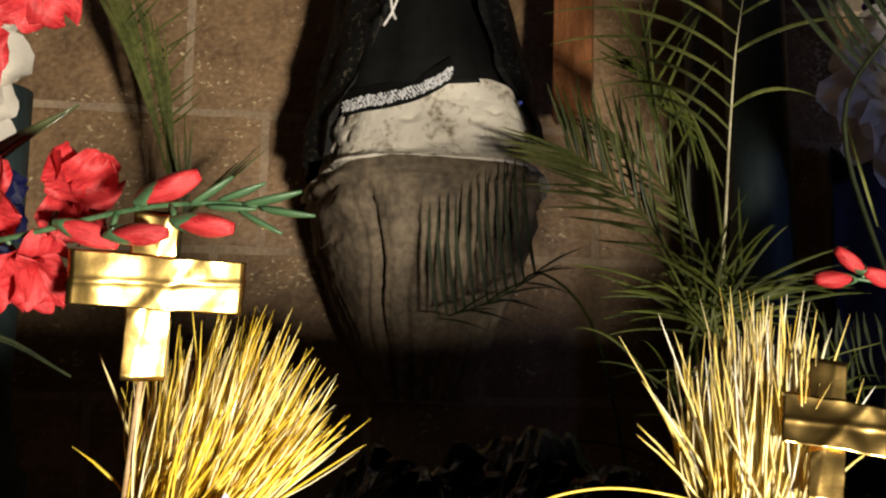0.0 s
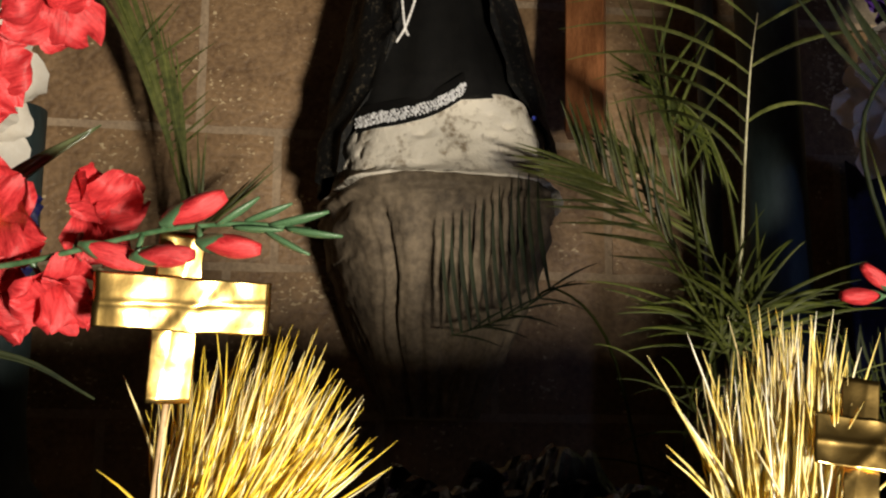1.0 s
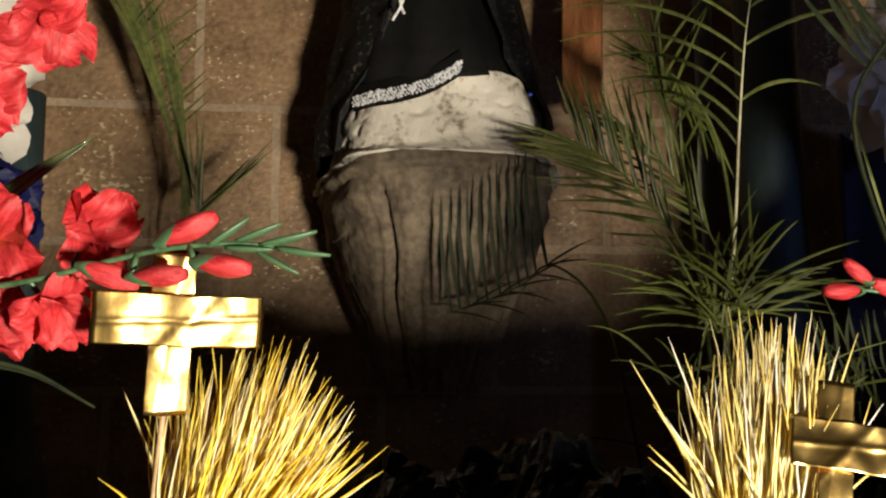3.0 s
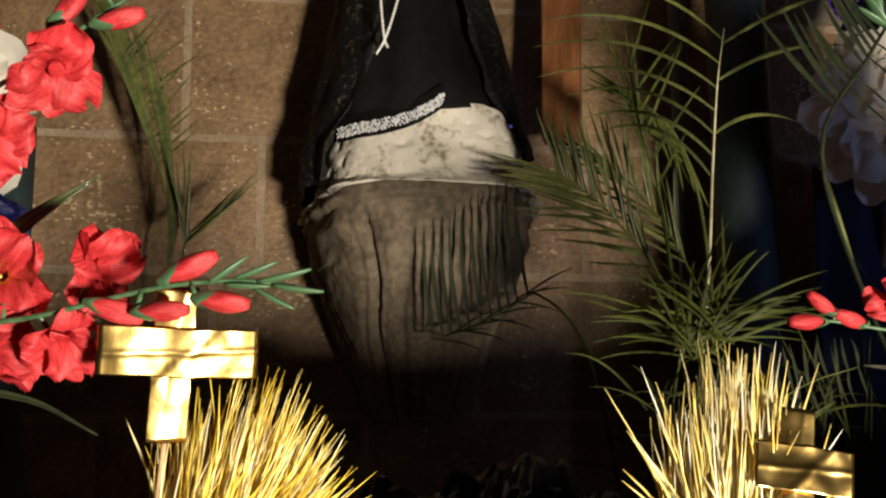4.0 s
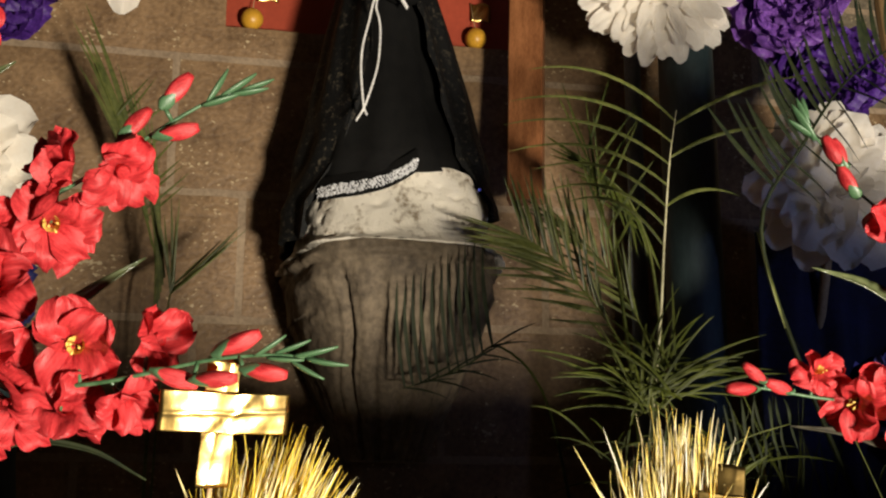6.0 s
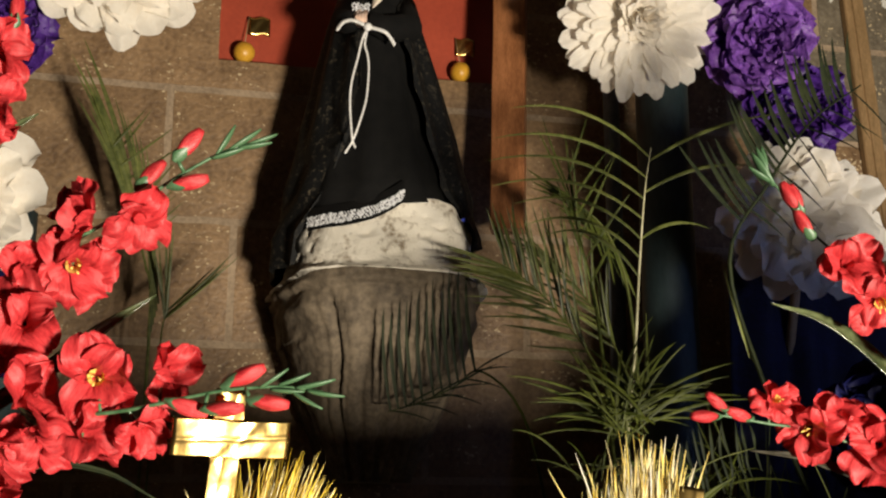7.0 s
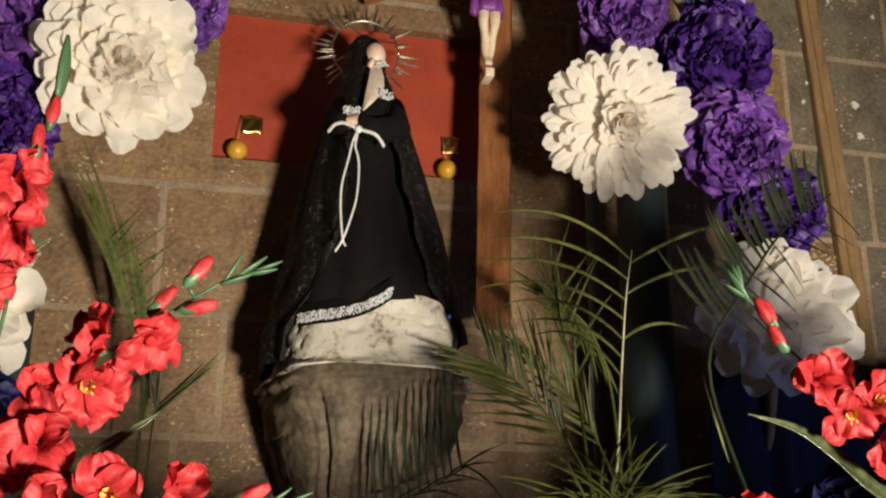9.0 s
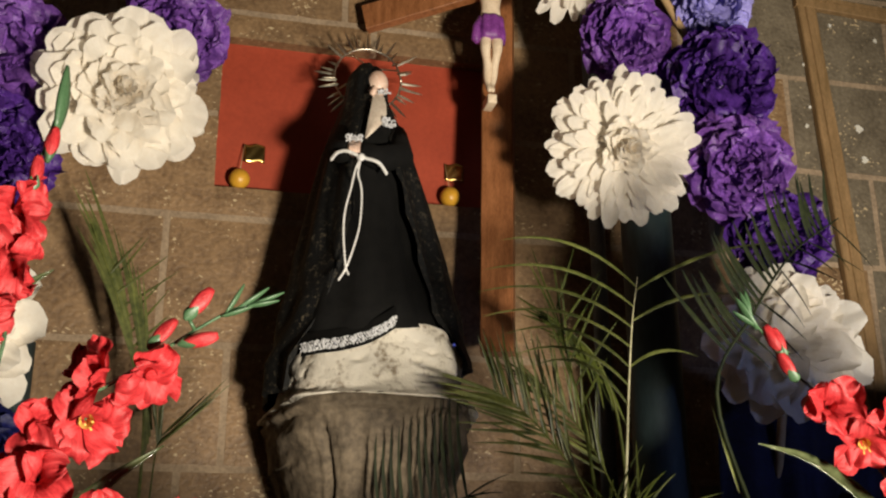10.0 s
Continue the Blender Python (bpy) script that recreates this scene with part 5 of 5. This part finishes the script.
def sprout_pot(x, y, tips, count, seed, label, top=0.16, spread=0.055, thick=1.0, straw=M_WHEAT):
    thing = tagged(empty("sprout_pot", (x, y, TABLE)), label, "potted sprouts", "sprout pots")
    rng = random.Random(seed)
    bm = bmesh.new()
    prof = [(0.0, 0.045), (0.012, 0.05), (0.09, 0.063), (0.092, 0.070), (0.112, 0.071), (0.112, 0.064), (0.10, 0.062)]
    loft(bm, [ring(0, 0, z, r, r, 36) for z, r in prof], False)
    part("pot", bm, M_POT, thing)
    bm = bmesh.new()
    loft(bm, [ring(0, 0, z, r, r, 30, 0.02, 7) for z, r in ((0.085, 0.058), (0.104, 0.0625), (0.108, 0.04), (0.109, 0.01))])
    part("soil", bm, M_SOIL, thing)
    verts, faces = [], []

    def sprout(p, q, bend, w):
        n0 = len(verts)
        d = (q - p).normalized()
        u = d.orthogonal().normalized()
        u = (Matrix.Rotation(rng.uniform(0, 6), 3, d) @ u)
        s = d.cross(u)
        for i in range(5):
            t = i / 4
            c = p.lerp(q, t) + bend * math.sin(math.pi * t)
            k = w * (1 - 0.55 * t ** 2) * (0.25 if i == 4 else 1)
            for a in (0, 2.09, 4.19):
                verts.append(c + (u * math.cos(a) + s * math.sin(a)) * k)
        for i in range(4):
            for a in range(3):
                b = (a + 1) % 3
                faces.append((n0 + i * 3 + a, n0 + i * 3 + b, n0 + i * 3 + 3 + b, n0 + i * 3 + 3 + a))

    for k in range(count):
        a, r = rng.uniform(0, 2 * math.pi), spread * math.sqrt(rng.random())
        p = Vector((r * math.cos(a), r * math.sin(a), 0.104))
        h = top * rng.uniform(0.5, 1.0) * (1.08 - 0.42 * (r / spread) ** 2)
        lean = Vector((tips[0] + r * math.cos(a) * tips[1] + rng.gauss(0, 0.015), r * math.sin(a) * tips[1] * 0.8 + rng.gauss(0, 0.011), h))
        sprout(p, p + lean, Vector((rng.gauss(0, 0.004), rng.gauss(0, 0.004), 0)), thick * rng.uniform(0.0011, 0.0019))
    for tip in tips[2]:
        t = Vector(tip) - Vector((x, y, TABLE))
        p = Vector((t.x * 0.35, t.y * 0.35, 0.104))
        p = p * min(1, 0.05 / max(1e-6, Vector((p.x, p.y, 0)).length)) if Vector((p.x, p.y, 0)).length > 0.05 else p
        p.z = 0.104
        sprout(p, t, Vector((-t.x * 0.03, 0, 0.004)), 0.0018)
    me = bpy.data.meshes.new("sprout_tuft")
    me.from_pydata(verts, [], faces)
    me.materials.append(straw)
    me.polygons.foreach_set("use_smooth", [True] * len(me.polygons))
    tagged(part("sprout_tuft", me, None, thing, "thin pale yellow wheat sprouts"), kind="stuff")
    return thing


def bent_straw(pot, pts):
    bm = bmesh.new()
    base = pot.location
    tube(bm, [p - base for p in spline(pts, 24)], [0.0011] * 22 + [0.0008, 0.0004], 6)
    part("bent_straw", bm, M_WHEAT, pot)


sprout_pot(-0.062, 0.905, (0.042, 0.50, [(-0.136, 0.90, 1.316), (-0.152, 0.90, 1.243), (0.044, 0.90, 1.308), (0.059, 0.90, 1.254), (0.046, 0.89, 1.262), (0.050, 0.91, 1.275), (0.042, 0.88, 1.285), (-0.120, 0.92, 1.29), (-0.10, 0.9, 1.30), (0.047, 0.89, 1.30)]), 600, 61, "pot of pale yellow wheat sprouts leaning in a tuft", 0.168, 0.05, 0.85)
right_pot = sprout_pot(0.408, 0.89, (0.010, 0.16, [(0.289, 0.88, 1.338), (0.324, 0.88, 1.358), (0.299, 0.87, 1.256), (0.500, 0.88, 1.362), (0.487, 0.89, 1.35), (0.517, 0.88, 1.248), (0.318, 0.88, 1.29), (0.33, 0.87, 1.27), (0.31, 0.9, 1.265), (0.345, 0.9, 1.345), (0.335, 0.87, 1.31), (0.305, 0.87, 1.30), (0.52, 0.88, 1.30), (0.458, 0.88, 1.382), (0.447, 0.89, 1.38)]), 500, 62, "pot of dense upright pale yellow wheat sprouts", 0.195, 0.052, 0.85, straw=M_WHEAT_LIT)


bent_straw(right_pot, [(0.372, 0.84, 1.186), (0.345, 0.81, 1.199), (0.300, 0.80, 1.211), (0.255, 0.80, 1.216), (0.215, 0.80, 1.211), (0.185, 0.80, 1.199)])


def foil_cross(place, turn, w, h, bw, bh, up, label, seed, stick):
    """up: height of the crossbar's middle over the foot of the foil."""
    thing = tagged(empty("foil_cross", turn=Matrix.Translation(place) @ turn), label, "foil cross", "foil crosses")

    def band(x0, x1, z0, z1, y, sd, name, fold, slopes):
        rows = []
        nx, nz = 26, 26
        for i in range(nz + 1):
            row = []
            for j in range(nx + 1):
                x, z = x0 + (x1 - x0) * j / nx, z0 + (z1 - z0) * i / nz
                c = 0.0034 * noise.noise((x * 20, z * 20, sd)) + 0.0013 * noise.noise((x * 62, z * 45, sd + 4)) - 0.0014 * abs(noise.noise((x * 40 + z * 25, z * 14 - x * 9, sd + 2))) - 0.0008 * math.exp(-((z - (z0 + z1) / 2 - 0.05 * x) / 0.0025) ** 2)
                lean = fold + 0.12 * (z - (z0 + z1) / 2)
                c += slopes[1] * max(0.0, x - lean) - slopes[0] * max(0.0, lean - x) - 0.0012 * math.exp(-((x - 0.9 * (z - up) - 0.012) / 0.004) ** 2)
                row.append((x + 0.0012 * noise.noise((z * 60, 1, sd)), y + c, z + 0.0012 * noise.noise((x * 50, 2, sd))))
            rows.append(row)
        bm = bmesh.new()
        sheet(bm, rows)
        ob = part(name, bm, M_FOIL, thing)
        ob.modifiers.new("thickness", "SOLIDIFY").thickness = 0.0006

    band(-bw / 2, bw / 2, 0, h, 0.0, seed, "upright_strip", -0.001, (-0.24, 0.03))
    band(-w / 2 + 0.005, w / 2 + 0.005, up - bh / 2, up + bh / 2, -0.006, seed + 11, "crossbar_strip", 0.012, (-0.14, 0.04))
    bm = bmesh.new()
    tube(bm, [(0, 0.007, h * 0.8), (0, 0.007, 0), (stick[0] * 0.5, 0.007, stick[1] * 0.5), (stick[0], 0.007, stick[1])], 0.0026, 8)
    part("stick", bm, M_STICK, thing)
    return thing


foil_cross((-0.0965, 0.855, 1.292), Matrix.Rotation(radians(17), 4, "Z") @ Matrix.Rotation(radians(13), 4, "X"), 0.132, 0.130, 0.034, 0.041, 0.076, "gold foil cross on a thin stick in the sprouts", 3.0, (-0.004, -0.115))
foil_cross((0.434, 0.815, 1.204), Matrix.Rotation(radians(-2), 4, "Z") @ Matrix.Rotation(radians(9), 4, "Y") @ Matrix.Rotation(radians(-9), 4, "X"), 0.088, 0.117, 0.029, 0.041, 0.063, "dull gold foil cross tilted before the sprouts", 8.0, (-0.006, -0.03))
bm = bmesh.new()
rows = []
for i in range(14):
    a = -1.52 + 0.36 * i / 13
    rows.append([(0.073 * math.cos(a), 0.073 * math.sin(a), 0.10), (0.076 * math.cos(a), 0.076 * math.sin(a), 0.131 - 0.02 * abs(i - 7) / 7)])
sheet(bm, rows)
ribbon = tagged(empty("ribbon", (-0.048, 0.905, TABLE)), "purple paper band round the sprout pot", "ribbon")
part("band", bm, M_RIBBON, ribbon)


# vases that hold the gladioli
def vase(x, y, label):
    thing = tagged(empty("vase", (x, y, TABLE)), label, "vase")
    bm = bmesh.new()
    loft(bm, [ring(0, 0, z, r, r, 32) for z, r in ((0, 0.05), (0.03, 0.065), (0.09, 0.07), (0.14, 0.055), (0.16, 0.06), (0.16, 0.055), (0.06, 0.06))], False)
    part("body", bm, M_POT, thing)


vase(-0.54, 0.97, "dark clay vase holding red gladioli")
vase(1.26, 1.09, "dark clay vase holding red gladioli and leaves")

# crumpled dark film on the table behind the pots
film_sheet = tagged(empty("cellophane", (0.32, 1.55, TABLE)), "heap of crumpled dark cellophane with small glints", "cellophane")
rows = []
for i in range(40):
    row = []
    for j in range(60):
        x, y = -0.38 + 0.76 * j / 59, -0.28 + 0.56 * i / 39
        edge = min(1, min(j, 59 - j) / 8) * min(1, min(i, 39 - i) / 6)
        heap = math.exp(-(x / 0.30) ** 4 - (y / 0.17) ** 2)
        z = 0.003 + edge * max(0, 0.02 + 0.12 * heap + (0.5 + heap) * (0.05 * noise.noise((x * 6, y * 6, 3)) + 0.05 * noise.noise((x * 14, y * 14, 5)) + 0.018 * noise.noise((x * 40, y * 40, 6))))
        row.append((x, y, z))
    rows.append(row)
bm = bmesh.new()
sheet(bm, rows)
part("film", bm, M_FILM, film_sheet, smooth=False)


# ---- wall blocks ----
COURSES = [(0.55, 0.95), (0.95, 1.36), (1.36, 1.77), (1.77, 2.165), (2.165, 2.605), (2.605, 2.985), (2.985, 3.392), (3.392, 3.80), (3.80, 4.22)]
FIXED = {4: -0.262, 3: -0.04, 6: 2.10, 5: 1.72, 7: 1.65}


def stone(x0, x1, z0, z1, k):
    g = 0.012
    x0, x1, z0, z1 = x0 + g, x1 - g, z0 + g, z1 - g
    if x1 - x0 < 0.03 or z1 - z0 < 0.03:
        return
    bm = bmesh.new()
    nx, nz = max(3, int((x1 - x0) / 0.05)), max(3, int((z1 - z0) / 0.05))
    rows = []
    for i in range(nz + 1):
        row = []
        for j in range(nx + 1):
            x, z = x0 + (x1 - x0) * j / nx, z0 + (z1 - z0) * i / nz
            rim = j in (0, nx) or i in (0, nz)
            y = (-0.001 if rim else -0.004) + 0.0022 * noise.noise((x * 7, z * 7, k))
            row.append((x + (0.004 * noise.noise((z * 12, k, 1)) if rim else 0), y, z + (0.004 * noise.noise((x * 12, k, 2)) if rim else 0)))
        rows.append(row)
    sheet(bm, rows)
    edge = [e for e in bm.edges if e.is_boundary]
    for e in edge:
        e.smooth = False
    got = bmesh.ops.extrude_edge_only(bm, edges=edge)
    for v in got["geom"]:
        if isinstance(v, bmesh.types.BMVert):
            v.co.y = 0.055
    # blocks further along x get the copy with cool light in its colour
    part("stone", bm, M_STONE if x0 < 1.45 else M_COOLSTONE, wall)


rng = random.Random(5)
for k, (z0, z1) in enumerate(COURSES):
    joints = [FIXED.get(k, rng.uniform(-0.3, 0.3))]
    while joints[-1] < 3.4:
        joints.append(joints[-1] + rng.uniform(0.66, 1.02))
    while joints[0] > -2.4:
        joints.insert(0, joints[0] - rng.uniform(0.66, 1.02))
    for n, (x0, x1) in enumerate(zip(joints, joints[1:])):
        if z1 <= NZ0 or z0 >= NZ1:
            stone(x0, x1, z0, z1, k * 20 + n)
            continue
        if x0 < NX0:
            stone(x0, x1 if x1 < NX0 else NX0 + 0.012, z0, z1, k * 20 + n)
        if x1 > NX1:
            stone(x0 if x0 > NX1 else NX1 - 0.012, x1, z0, z1, k * 20 + n)
for n in range(2):
    xs = (NX0 - 0.012, 0.42, NX1 + 0.012)
    stone(xs[n], xs[n + 1], 2.605, NZ0 + 0.012, 300 + n)
    stone(xs[n], xs[n + 1], NZ1 - 0.012, 3.392, 310 + n)

# small plaster chips stuck on the stones
for x, z, r in ((2.405, 3.194, 0.017), (2.412, 3.059, 0.014), (2.331, 3.655, 0.008), (2.537, 3.61, 0.010), (2.17, 3.182, 0.008), (2.188, 3.456, 0.006), (2.275, 2.79, 0.008), (2.193, 3.266, 0.006)):
    bm = bmesh.new()
    rim = [Vector((x + r * math.cos(a) * (1 + 0.8 * noise.noise((math.cos(a) * 2, math.sin(a) * 2, x * 40))), -0.008, z + r * math.sin(a) * (1 + 0.8 * noise.noise((math.cos(a) * 2, math.sin(a) * 2, z * 40))))) for a in (2 * math.pi * k / 12 for k in range(12))]
    loft(bm, [[p + Vector((0, 0.012, 0)) for p in rim], rim])
    part("plaster_chip", bm, M_CHIP, wall, "white plaster chip", False)
